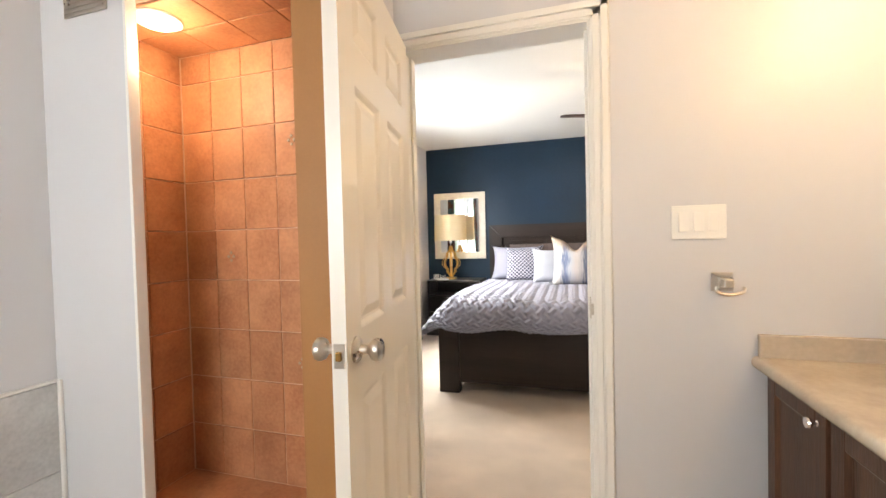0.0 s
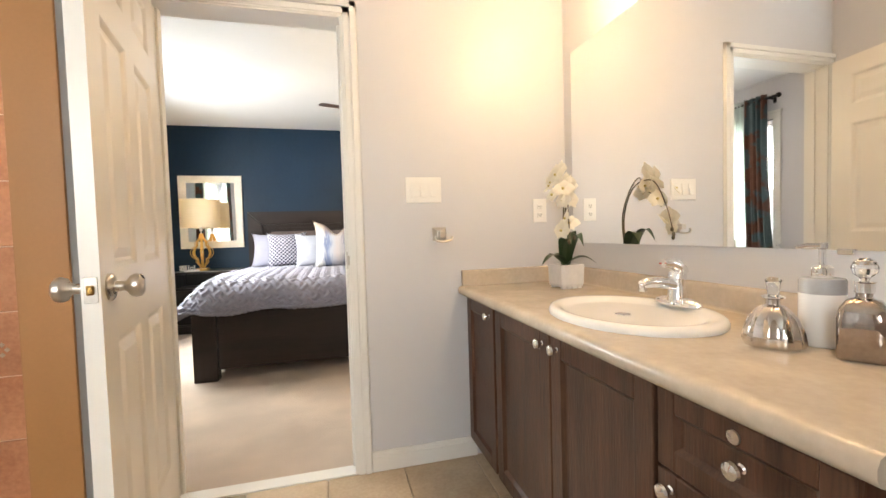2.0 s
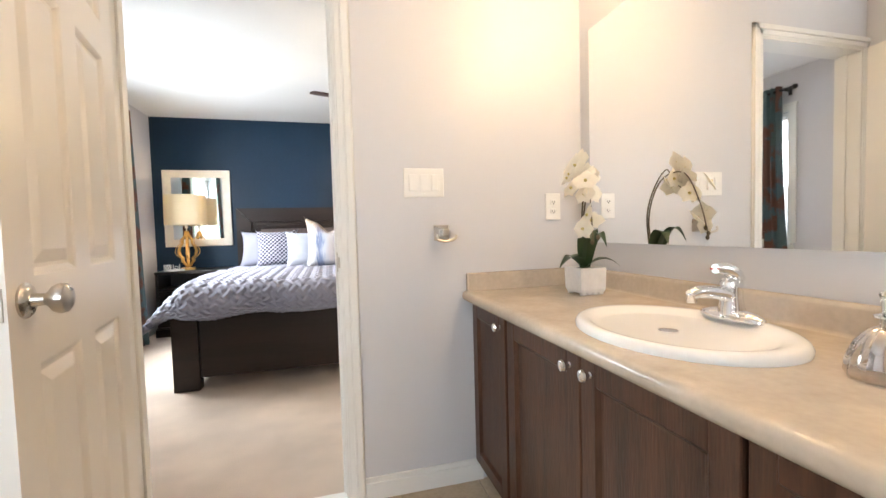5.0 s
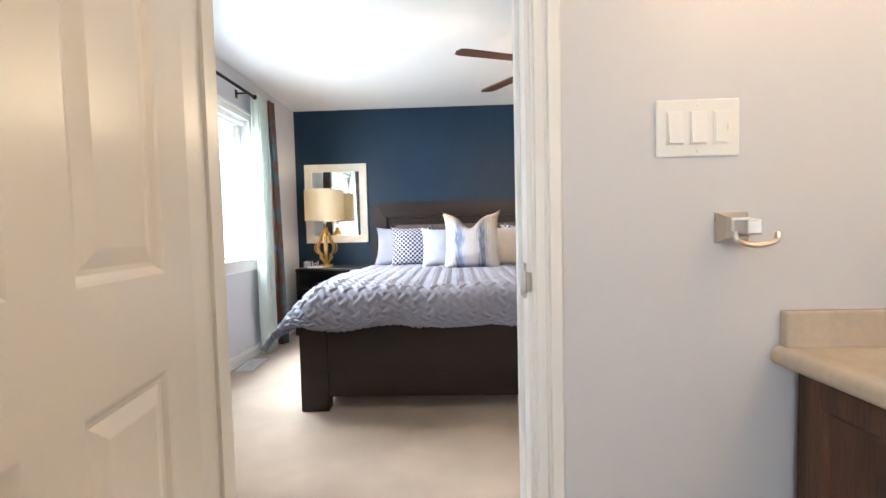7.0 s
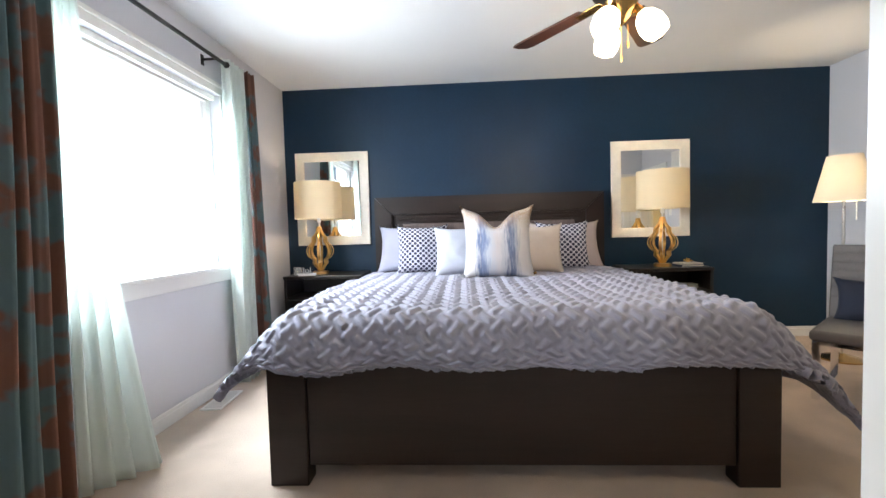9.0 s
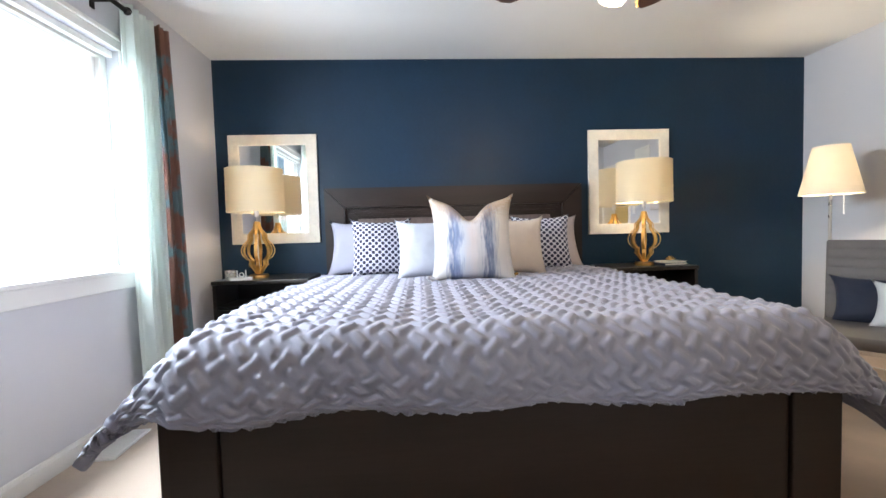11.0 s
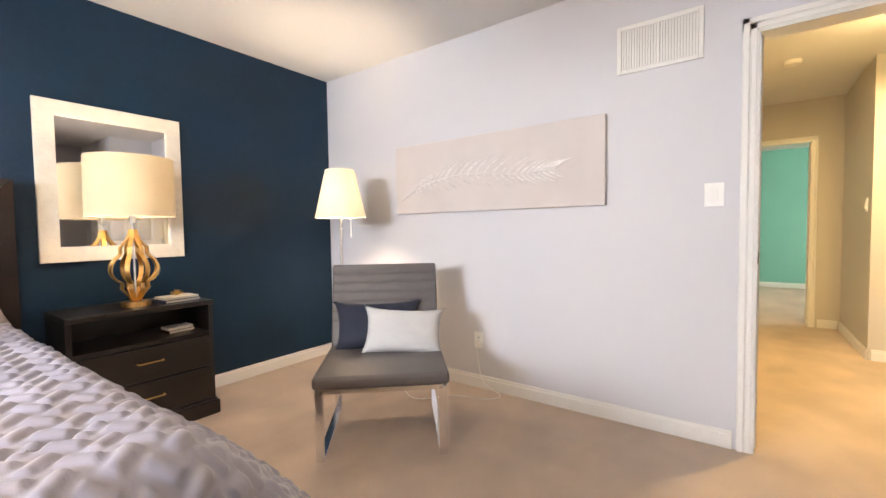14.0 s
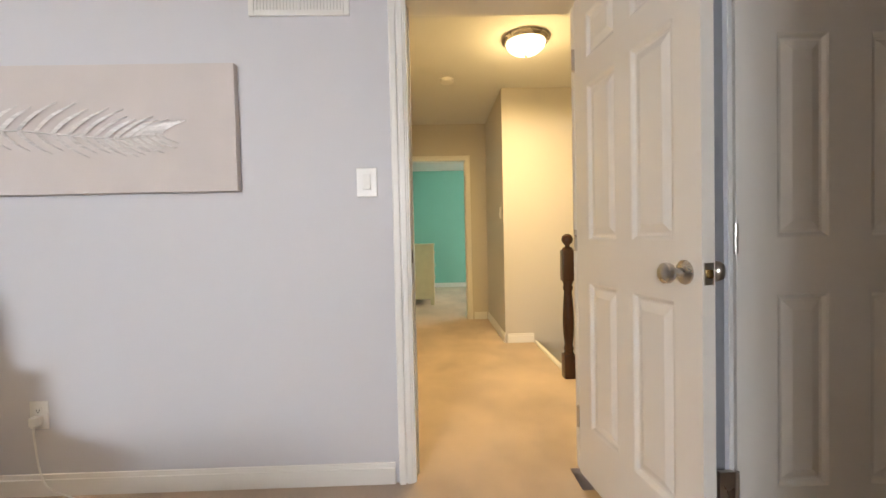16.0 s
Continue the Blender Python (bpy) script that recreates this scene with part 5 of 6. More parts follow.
def table_lamp(m, label):
    t = thing("table_lamp", m, label, "table lamp", "bedside lamps")
    part("base", lathe(bmesh.new(), [(0.070, 0), (0.070, 0.022), (0.066, 0.026), (0.0, 0.027)], 32), M_GOLD, t, "gold round base", True)
    prof = [(0.020, 0.03), (0.034, 0.055), (0.055, 0.085), (0.066, 0.10), (0.064, 0.12), (0.066, 0.135), (0.090, 0.150), (0.112, 0.180), (0.117, 0.215), (0.104, 0.252), (0.075, 0.285), (0.067, 0.30), (0.066, 0.33), (0.050, 0.350), (0.032, 0.375), (0.020, 0.41), (0.014, 0.43)]
    pts = bez([(r, 0, z) for r, z in prof], 4)
    for k in range(8):
        bm = bmesh.new()
        rows = []
        for i, p in enumerate(pts):
            d = (pts[min(i + 1, len(pts) - 1)] - pts[max(i - 1, 0)]).normalized()
            nrm = Vector((d.z, 0, -d.x))
            rows.append([bm.verts.new(p + nrm * a + Vector((0, b, 0))) for a, b in ((-0.003, -0.011), (0.003, -0.011), (0.003, 0.011), (-0.003, 0.011))])
        for a, b in zip(rows, rows[1:]):
            for q in range(4):
                bm.faces.new((a[q], a[(q + 1) % 4], b[(q + 1) % 4], b[q]))
        part("rib", bm, M_GOLD, t, m=pose(0, 0, 0, 0, 0, 45 * k + 12))
    part("rod", lathe(bmesh.new(), [(0.005, 0.02), (0.005, 0.46), (0.016, 0.465), (0.016, 0.52), (0, 0.52)], 12), M_TRIM, t, "slim pale rod")
    bm = lathe(bmesh.new(), [(0.208, 0.50), (0.208, 0.505), (0.205, 0.82), (0.205, 0.825), (0.202, 0.825), (0.202, 0.82), (0.205, 0.505), (0.205, 0.50)], 48)
    bmesh.ops.delete(bm, geom=[f for f in bm.faces if len(f.verts) > 4], context="FACES")
    part("shade", bm, M_SHADE, t, "cream linen drum shade", True)
    bm = bmesh.new()
    for k in range(3):
        a = 2 * math.pi * k / 3
        tube(bm, [(0, 0, 0.80), (0.203 * math.cos(a), 0.203 * math.sin(a), 0.815)], 0.002, 6)
    part("shade_spider", bm, M_BRASS, t)
    part("bulb", lathe(bmesh.new(), [(0.013, 0.52), (0.015, 0.54), (0.028, 0.58), (0.024, 0.61), (0, 0.622)], 16), M_PLASTIC, t, "white bulb", True)
    return t


table_lamp(pose(-1.405, 5.24, 0.70), "lit gold openwork table lamp with cream drum shade beside curtains")
table_lamp(pose(1.625, 5.22, 0.70), "lit table lamp with gold openwork base and cream drum shade")


def wall_mirror(m, label):
    """Ivory frame with ribbed members round a bevelled glass; faces local -y."""
    t = thing("wall_mirror", m, label, "mirror", "mirrors above the nightstands")
    W, Hh, f = 0.352, 0.442, 0.085
    bm = bmesh.new()
    for q in (((-W, -Hh), (W, -Hh), (W - f, -Hh + f), (-W + f, -Hh + f)), ((W, -Hh), (W, Hh), (W - f, Hh - f), (W - f, -Hh + f)), ((W, Hh), (-W, Hh), (-W + f, Hh - f), (W - f, Hh - f)), ((-W, Hh), (-W, -Hh), (-W + f, -Hh + f), (-W + f, Hh - f))):
        a = [bm.verts.new((x, -0.022, z)) for x, z in q]
        b = [bm.verts.new((x, 0, z)) for x, z in q]
        bm.faces.new(a), bm.faces.new(b)
        for k in range(4):
            bm.faces.new((a[k], b[k], b[(k + 1) % 4], a[(k + 1) % 4]))
    fr = part("frame", bm, M_FRAMEW, t)
    bm = bmesh.new()
    n = 40
    for k in range(n):
        z = -Hh + 0.012 + (2 * Hh - 0.024) * k / (n - 1)
        ins = 0.004 + max(0, f - 0.006 - (Hh - abs(z))) * 0.0
        for s in (-1, 1):
            a0, a1 = sorted((s * (W - 0.004), s * (W - min(f - 0.006, Hh - abs(z)))))
            if a1 - a0 > 0.006:
                box(bm, a0, -0.027, z - 0.006, a1, -0.020, z + 0.006)
    tagged(part("ribs", bm, M_FRAMEW, fr), kind="stuff")
    bm = bmesh.new()
    for k in range(9):
        o = 0.006 + 0.0088 * k
        for s in (-1, 1):
            z = s * (Hh - o)
            box(bm, -W + o + 0.004, -0.027, z - 0.003, W - o - 0.004, -0.020, z + 0.003)
    tagged(part("ribs", bm, M_FRAMEW, fr), kind="stuff")
    part("glass", boxes((-W + f - 0.002, -0.014, -Hh + f - 0.002, W - f + 0.002, -0.010, Hh - f + 0.002)), M_MIRROR, t, "silvered glass")


wall_mirror(pose(-1.342, 5.488, 1.395), "rectangular mirror in a ribbed ivory frame by the window")
wall_mirror(pose(1.634, 5.488, 1.395), "rectangular mirror in a ribbed ivory frame")


# ---- small things on the nightstands ----
def lattice_candle():
    t = thing("candle_holder", pose(-1.585, 5.16, 0.70), "small silver honeycomb candle holder on the nightstand", "candle holder")
    bm = bmesh.new()
    for r in range(3):
        for k in range(9):
            a = 2 * math.pi * (k + 0.5 * (r % 2)) / 9
            m = pose(0.036 * math.cos(a), 0.036 * math.sin(a), 0.014 + 0.022 * r, 0, 90, 0)
            m = Matrix.Translation((0.036 * math.cos(a), 0.036 * math.sin(a), 0.014 + 0.022 * r)) @ Matrix.Rotation(a, 4, "Z") @ Matrix.Rotation(math.pi / 2, 4, "Y")
            ring = [m @ Vector((0.0115 * math.cos(math.pi / 3 * q), 0.0125 * math.sin(math.pi / 3 * q), 0)) for q in range(6)]
            tube(bm, ring + ring[:1], 0.0022, 5)
    part("lattice", bm, M_CHROME, t)
    part("glass_cup", lathe(bmesh.new(), [(0, 0), (0.032, 0), (0.032, 0.062), (0.030, 0.062), (0.030, 0.004), (0, 0.004)], 20), M_PAPER, t, smooth=True)


lattice_candle()


def word_block():
    t = thing("word_sign", pose(-1.48, 5.10, 0.70, 0, 0, 14), "small white block with a cut-out word on the nightstand", "sign")
    part("block", boxes((-0.075, -0.02, 0, 0.075, 0.02, 0.022, 0.002)), M_PLASTIC, t)
    cu = bpy.data.curves.new("word", "FONT")
    cu.body, cu.size, cu.extrude, cu.align_x = "lol", 0.075, 0.004, "CENTER"
    ob = new("word", cu)
    dg = bpy.context.evaluated_depsgraph_get()
    me = bpy.data.meshes.new_from_object(ob.evaluated_get(dg))
    bpy.data.objects.remove(ob)
    me.materials.append(M_PLASTIC)
    w = new("word", me)
    w.parent, w.matrix_basis = t, pose(0, 0, 0.022, 90)


word_block()


def book(name, m, w, d, h, material, label):
    t = thing(name, m, label, "book", "books on the nightstand")
    part("cover", boxes((-w / 2, -d / 2, 0, w / 2, d / 2, 0.003), (-w / 2, -d / 2, h - 0.003, w / 2, d / 2, h), (-w / 2, -d / 2, 0.003, -w / 2 + 0.004, d / 2, h - 0.003)), material, t)
    part("pages", boxes((-w / 2 + 0.004, -d / 2 + 0.004, 0.003, w / 2 - 0.004, d / 2 - 0.004, h - 0.003)), M_PAPER, t)


book("book", pose(1.825, 5.20, 0.70, 0, 0, 6), 0.20, 0.15, 0.018, M_BOOK, "navy covered book on the nightstand")
book("book", pose(1.83, 5.205, 0.718, 0, 0, 3), 0.185, 0.14, 0.012, M_PAPER, "white covered book on a navy book")
book("book", pose(1.83, 5.22, 0.512, 0, 0, 5), 0.15, 0.11, 0.02, M_BRASS, "tan book on the nightstand shelf")
book("book", pose(1.83, 5.22, 0.532, 0, 0, 2), 0.14, 0.10, 0.014, M_PAPER, "pale book on the nightstand shelf")
bm = bmesh.new()
rng = random.Random(2)
for k in range(34):
    a, e = rng.uniform(0, 6.28), rng.uniform(0.12, 1.45)
    r = rng.uniform(0.034, 0.046)
    tube(bm, [(0, 0, 0.006), (r * math.cos(a) * math.cos(e), r * math.sin(a) * math.cos(e), 0.006 + r * math.sin(e) * 0.8)], 0.003, 5, 0.25)
tagged(part("starburst_ornament", bm, M_GOLD, m=pose(1.82, 5.19, 0.730)), "gold spiky starburst ornament on the books", "ornament")


# ---- curtains ----
def drape(name, y0, y1, top, bottom, x, amp, folds, material, label, spread=0.0, shift=0.0, seed=0, lean=0.0):
    """Hanging cloth with folds that widen and wander towards the floor."""
    rng = random.Random(seed)
    ph = [rng.uniform(0, 6.28) for _ in range(4)]

    def f(u, v):
        h = 1 - v
        yy = y0 + (y1 - y0) * u + (u - 0.5) * spread * h ** 1.6 + shift * h ** 1.5 + 0.012 * math.sin(5 * h + ph[0]) * h
        a = amp * (0.75 + 0.5 * h)
        xx = x + a * math.sin(2 * math.pi * folds * u + ph[1] + 0.8 * h * math.sin(3 * u + ph[2])) + 0.3 * a * math.sin(2 * math.pi * folds * 2.3 * u + ph[3] + 2 * h) + lean * h ** 2 * u
        return Vector((xx, yy, bottom + (top - bottom) * v))
    ob = part(name, surface(bmesh.new(), f, int(folds * 16), 40), material)
    ob.data.polygons.foreach_set("use_smooth", [True] * len(ob.data.polygons))
    so = ob.modifiers.new("thickness", "SOLIDIFY")
    so.thickness = 0.002
    return tagged(ob, label, "curtain", "window curtains")


drape("curtain", 2.90, 3.12, 2.285, 0.012, -1.70, 0.035, 4, M_DRAPE, "heavy brown and teal patterned drape reaching the carpet", 0.04, -0.05, 1)
drape("curtain", 3.10, 3.24, 2.285, 0.012, -1.70, 0.022, 4, M_SHEER, "pale aqua sheer curtain with vertical pleats flaring at the floor", 0.12, 0.07, 2, 0.18)
drape("curtain", 4.33, 4.56, 2.285, 0.012, -1.70, 0.028, 4, M_SHEER, "pale aqua sheer curtain hanging beside the window", -0.02, 0.03, 3)
drape("curtain", 4.585, 4.70, 2.285, 0.012, -1.695, 0.035, 3, M_DRAPE, "brown and teal patterned drape gathered beside the window", 0.06, 0.10, 4)
t = thing("curtain_rod", pose(-1.70, 3.55, 2.245), "black iron curtain rod with ball ends", "curtain rod")
part("rod", tube(bmesh.new(), [(0, -0.75, 0), (0, 0.80, 0)], 0.0125, 14), M_IRON, t, smooth=True)
for y in (-0.75, 0.80):
    part("finial", lathe(bmesh.new(), [(0.0, -0.024), (0.016, -0.018), (0.024, 0), (0.016, 0.018), (0, 0.024)], 16, (0, y + math.copysign(0.015, y), 0)), M_IRON, t, smooth=True)
for y in (-0.66, 0.70):
    part("bracket", boxes((-0.10, y - 0.006, -0.008, 0.0, y + 0.006, 0.004, 0.001), (-0.10, y - 0.015, -0.04, -0.094, y + 0.015, 0.03, 0.001)), M_IRON, t)

t = thing("floor_register", pose(-1.69, 4.10, 0.0, 0, 0, 4), "white metal floor register on the carpet by the window", "floor vent")
part("register_frame", boxes((-0.065, -0.15, 0, -0.052, 0.15, 0.008, 0.001), (0.052, -0.15, 0, 0.065, 0.15, 0.008, 0.001), (-0.052, -0.15, 0, 0.052, -0.138, 0.008), (-0.052, 0.138, 0, 0.052, 0.15, 0.008)), M_TRIM, t)
for k in range(18):
    part("slat", boxes((-0.052, -0.134 + 0.0155 * k, 0.001, 0.052, -0.127 + 0.0155 * k, 0.006)), M_TRIM, t)


# ---- ceiling fan ----
def ceiling_fan():
    t = thing("ceiling_fan", pose(0.64, 3.48, H - 0.14), "five-blade ceiling fan with antique brass fittings and lit glass shades", "ceiling fan")
    part("canopy", lathe(bmesh.new(), [(0.0, 0.14), (0.075, 0.14), (0.07, 0.11), (0.03, 0.08), (0.014, 0.078), (0.014, -0.06), (0, -0.06)], 28), M_BRASS, t, smooth=True)
    part("motor", lathe(bmesh.new(), [(0.03, -0.05), (0.10, -0.07), (0.135, -0.10), (0.14, -0.15), (0.12, -0.19), (0.07, -0.21), (0, -0.21)], 36), M_IRON, t, "dark motor housing", True)
    part("motor_band", lathe(bmesh.new(), [(0.141, -0.125), (0.145, -0.13), (0.145, -0.145), (0.141, -0.15)], 36), M_BRASS, t, smooth=True)
    part("light_hub", lathe(bmesh.new(), [(0.06, -0.21), (0.075, -0.23), (0.06, -0.28), (0.03, -0.31), (0.012, -0.33), (0, -0.335)], 28), M_BRASS, t, smooth=True)
    for k in range(5):
        ang = 55 + 72 * k
        m = pose(0, 0, -0.195, 0, 0, ang)
        b = part("blade_iron", boxes((0.09, -0.028, -0.008, 0.24, 0.028, 0.0, 0.003)), M_BRASS, t, m=m)
        bm = bmesh.new()
        out = [(0.19, -0.055), (0.60, -0.068), (0.635, -0.055), (0.645, 0.0), (0.635, 0.055), (0.60, 0.068), (0.19, 0.055)]
        lo = [bm.verts.new((x, y, -0.004 - 0.16 * y)) for x, y in out]
        hi = [bm.verts.new((x, y, 0.004 - 0.16 * y)) for x, y in out]
        bm.faces.new(lo[::-1]), bm.faces.new(hi)
        for q in range(len(out)):
            bm.faces.new((lo[q], lo[(q + 1) % len(out)], hi[(q + 1) % len(out)], hi[q]))
        part("blade", bm, M_FANWOOD, b, "reddish brown wooden blade")
    for ang in (100, 220, 340):
        a = radians(ang)
        m = Matrix.Translation((0.07 * math.cos(a), 0.07 * math.sin(a), -0.275)) @ Matrix.Rotation(a, 4, "Z") @ Matrix.Rotation(radians(-35), 4, "Y") @ Matrix.Rotation(math.pi, 4, "X")
        h = part("lamp_arm", lathe(bmesh.new(), [(0.014, -0.04), (0.018, 0.0), (0.022, 0.025), (0, 0.025)], 16), M_BRASS, t, smooth=True, m=m)
        part("glass_shade", lathe(bmesh.new(), [(0.020, 0.02), (0.045, 0.045), (0.058, 0.085), (0.056, 0.125), (0.044, 0.150), (0.02, 0.158), (0, 0.158)], 24), M_BULB, h, "lit frosted glass shade", True)
    for dx, z in ((0.0, -0.46), (0.03, -0.40)):
        part("pull_chain", tube(bmesh.new(), [(dx, 0, -0.33), (dx, 0, z)], 0.0015, 6), M_BRASS, t)
        part("chain_fob", lathe(bmesh.new(), [(0.002, z), (0.006, z - 0.012), (0.005, z - 0.03), (0, z - 0.034)], 10, (dx, 0, 0)), M_BRASS, t)


M_FANWOOD = paint("reddish_fan_blade_wood", (0.05, 0.019, 0.011), 0.35, 0, 6, 0.4, 0.1, 40, stretch=(1, 6, 6))
ceiling_fan()


# ---- chair corner ----
def slipper_chair():
    m = pose(2.165, 3.835, 0, 0, 0, -48.2) @ Matrix.Diagonal((1.04, 1.0, 0.995, 1))
    t = thing("accent_chair", m, "grey leatherette armless chair on chrome sled legs", "chair")

    bm = bmesh.new()
    box(bm, -0.315, -0.02, 0.355, 0.315, 0.60, 0.42, 0.022, 3)
    part("seat", bm, M_LEATHER, t, smooth=True)
    # reclined back with horizontal channels
    bm = bmesh.new()
    n = 9
    rows = []
    prof = []
    for k in range(n * 5 + 1):
        z = 0.53 * k / (n * 5)
        ch = abs(math.sin(math.pi * k / 5))
        prof.append((-0.038 - (0.006 * ch ** 0.5 if k > 14 else 0.006), z))
    for k in range(n * 5, -1, -1):
        prof.append((0.035, 0.53 * k / (n * 5)))
    for x in (-0.31, -0.302, 0.302, 0.31):
        e = 0.0 if abs(x) < 0.305 else 0.012
        rows.append([bm.verts.new((x, y * (1 - e * 20), z if 0 < z < 0.53 else z + (e if z == 0 else -e))) for y, z in prof])
    for a, b in zip(rows, rows[1:]):
        for k in range(len(prof)):
            bm.faces.new((a[k], a[(k + 1) % len(prof)], b[(k + 1) % len(prof)], b[k]))
    bm.faces.new(rows[0]), bm.faces.new(rows[-1])
    part("backrest", bm, M_LEATHER, t, "channel-stitched grey backrest", True, pose(0, 0.575, 0.375, -14))
    for s in (-1, 1):
        x = s * 0.285
        bm = bmesh.new()
        box(bm, x - 0.019, 0.005, 0.0, x + 0.019, 0.020, 0.345, 0.002)
        box(bm, x - 0.019, 0.020, 0.0, x + 0.019, 0.60, 0.015, 0.002)
        box(bm, x - 0.019, 0.020, 0.338, x + 0.019, 0.60, 0.353, 0.002)
        box(bm, x - 0.019, 0.60, 0.0, x + 0.019, 0.615, 0.353, 0.002)
        part("leg", bm, M_CHROME, t, "chrome sled leg")
    part("cross_bar", boxes((-0.285, 0.005, 0.330, 0.285, 0.022, 0.356, 0.002)), M_CHROME, t)
    pillow("lumbar_pillow", 0.48, 0.29, 0.13, m @ pose(-0.040, 0.470, 0.402, -18, 0, 3), M_NAVY, "navy velvet lumbar pillow on the grey chair", seed=11, category="pillow", group="pillows on the chair")
    pillow("lumbar_pillow", 0.44, 0.27, 0.12, m @ pose(0.095, 0.360, 0.402, -26, 3, -4), M_SHEENWHITE, "silvery white lumbar pillow on the grey chair", seed=12, category="pillow", group="pillows on the chair", ears=0.6)


M_SHEENWHITE = paint("silvery_white_cloth", (0.48, 0.48, 0.48), 0.6, 0, 6, 0.06, 0.4, 300, dist=0.001)
slipper_chair()


def floor_lamp():
    t = thing("floor_lamp", pose(2.75, 4.79, 0), "lit floor lamp with slim brass pole and white tapered shade", "floor lamp")
    part("base", lathe(bmesh.new(), [(0, 0), (0.135, 0), (0.135, 0.012), (0.11, 0.024), (0.05, 0.034), (0.02, 0.05), (0, 0.05)], 36), M_BRASS, t, "antique brass dish base", True)
    part("pole", lathe(bmesh.new(), [(0.010, 0.04), (0.010, 1.22), (0.016, 1.225), (0.016, 1.30), (0, 1.30)], 14), M_NICKEL, t)
    bm = lathe(bmesh.new(), [(0.178, 1.200), (0.178, 1.204), (0.103, 1.535), (0.103, 1.54), (0.100, 1.54), (0.100, 1.535), (0.175, 1.204), (0.175, 1.200)], 48)
    bmesh.ops.delete(bm, geom=[f for f in bm.faces if len(f.verts) > 4], context="FACES")
    part("shade", bm, M_SHADEW, t, "white pleated fabric shade", True)
    bm = bmesh.new()
    for k in range(3):
        a = 2 * math.pi * k / 3
        tube(bm, [(0, 0, 1.295), (0.101 * math.cos(a), 0.101 * math.sin(a), 1.53)], 0.002, 6)
    part("shade_spider", bm, M_BRASS, t)
    part("pull_cord", boxes((0.045, -0.052, 1.06, 0.053, -0.044, 1.21, 0.002)), M_PLASTIC, t, "white pull")
    part("power_cord", tube(bmesh.new(), bez([(0.1, -0.05, 0.012), (0.18, -0.35, 0.008), (0.05, -0.62, 0.008), (0.22, -0.80, 0.008), (0.30, -1.02, 0.008), (0.40, -1.06, 0.01), (0.42, -0.92, 0.07), (0.435, -0.87, 0.25), (0.445, -0.865, 0.318)], 10), 0.0035, 6), M_PLASTIC, t, "white flex", True)
    part("plug", boxes((0.432, -0.885, 0.298, 0.463, -0.850, 0.335, 0.004)), M_PLASTIC, t)


floor_lamp()


# ---- art, vent ----
def feather_canvas():
    t = thing("canvas_art", pose(3.22, 3.86, 1.485, 0, 0, -90), "wide pale canvas with a silver feather in relief", "wall art")
    part("canvas", boxes((-0.785, -0.035, -0.255, 0.785, 0, 0.255, 0.003)), M_CANVAS, t)
    rng = random.Random(5)
    q = bez([(-0.72, 0, -0.15), (-0.60, 0, -0.085), (-0.42, 0, -0.03), (-0.15, 0, 0.0), (0.15, 0, -0.025), (0.35, 0, -0.04), (0.50, 0, -0.02)], 14)
    bm = bmesh.new()
    tube(bm, [Vector((p.x, -0.036, p.z)) for p in q], 0.006, 5, 0.4)
    part("quill", bm, M_SILVER, t)
    bm = bmesh.new()
    first, steps = 16, 6
    for i in range(first, len(q) - 1, 3):
        u = (i - first) / (len(q) - 1 - first)
        for side in (-1, 1):
            for rep in (0.0,):
                ln = (0.17 * math.sin(math.pi * (0.10 + 0.80 * u)) ** 0.6 + 0.02) * rng.uniform(0.8, 1.08) * (1.0 if side > 0 else 0.85)
                a0 = radians(58 - 26 * u) * side
                p, wd = q[i] + (q[i + 1] - q[i]) * rep, rng.uniform(0.0055, 0.0085)
                lift = rng.uniform(0.004, 0.009)
                line = []
                for k in range(steps + 1):
                    f = k / steps
                    ang = a0 * (1 - 0.55 * f)
                    d = Vector((math.cos(ang), 0, math.sin(ang)))
                    nrm = Vector((-d.z, 0, d.x)) * wd * (1 - 0.85 * f ** 2)
                    y = -0.0365 - lift * math.sin(math.pi * min(1, f * 1.1 + 0.1))
                    line.append((bm.verts.new((p.x - nrm.x, y, p.z - nrm.z)), bm.verts.new((p.x + nrm.x, y - 0.003, p.z + nrm.z))))
                    p = p + d * ln / steps
                for (a, b), (c, d2) in zip(line, line[1:]):
                    bm.faces.new((a, b, d2, c))
    tagged(part("feather_relief", bm, M_SILVER, t, "brushed silver barbs"), kind="stuff")


feather_canvas()
t = thing("return_air_vent", pose(3.22, 2.818, 2.063, 0, 0, -90), "white metal return air grille high on the wall", "air vent")
w, h = 0.203, 0.127
part("grille_frame", boxes((-w, -0.012, -h, -w + 0.022, 0, h, 0.002), (w - 0.022, -0.012, -h, w, 0, h, 0.002), (-w + 0.022, -0.012, -h, w - 0.022, 0, -h + 0.022, 0.002), (-w + 0.022, -0.012, h - 0.022, w - 0.022, 0, h, 0.002), (-0.008, -0.012, -h + 0.022, 0.008, 0, h - 0.022, 0.002)), M_TRIM, t)
part("backing", boxes((-w + 0.02, -0.001, -h + 0.02, w - 0.02, 0.0, h - 0.02)), paint("grey_duct", (0.60, 0.59, 0.58), 0.8), t)
for s0, s1 in ((-w + 0.022, -0.008), (0.008, w - 0.022)):
    for k in range(13):
        x = s0 + (s1 - s0) * (k + 0.5) / 13
        part("slat", boxes((x - 0.0048, -0.008, -h + 0.022, x + 0.0048, -0.003, h - 0.022)), M_TRIM, t)


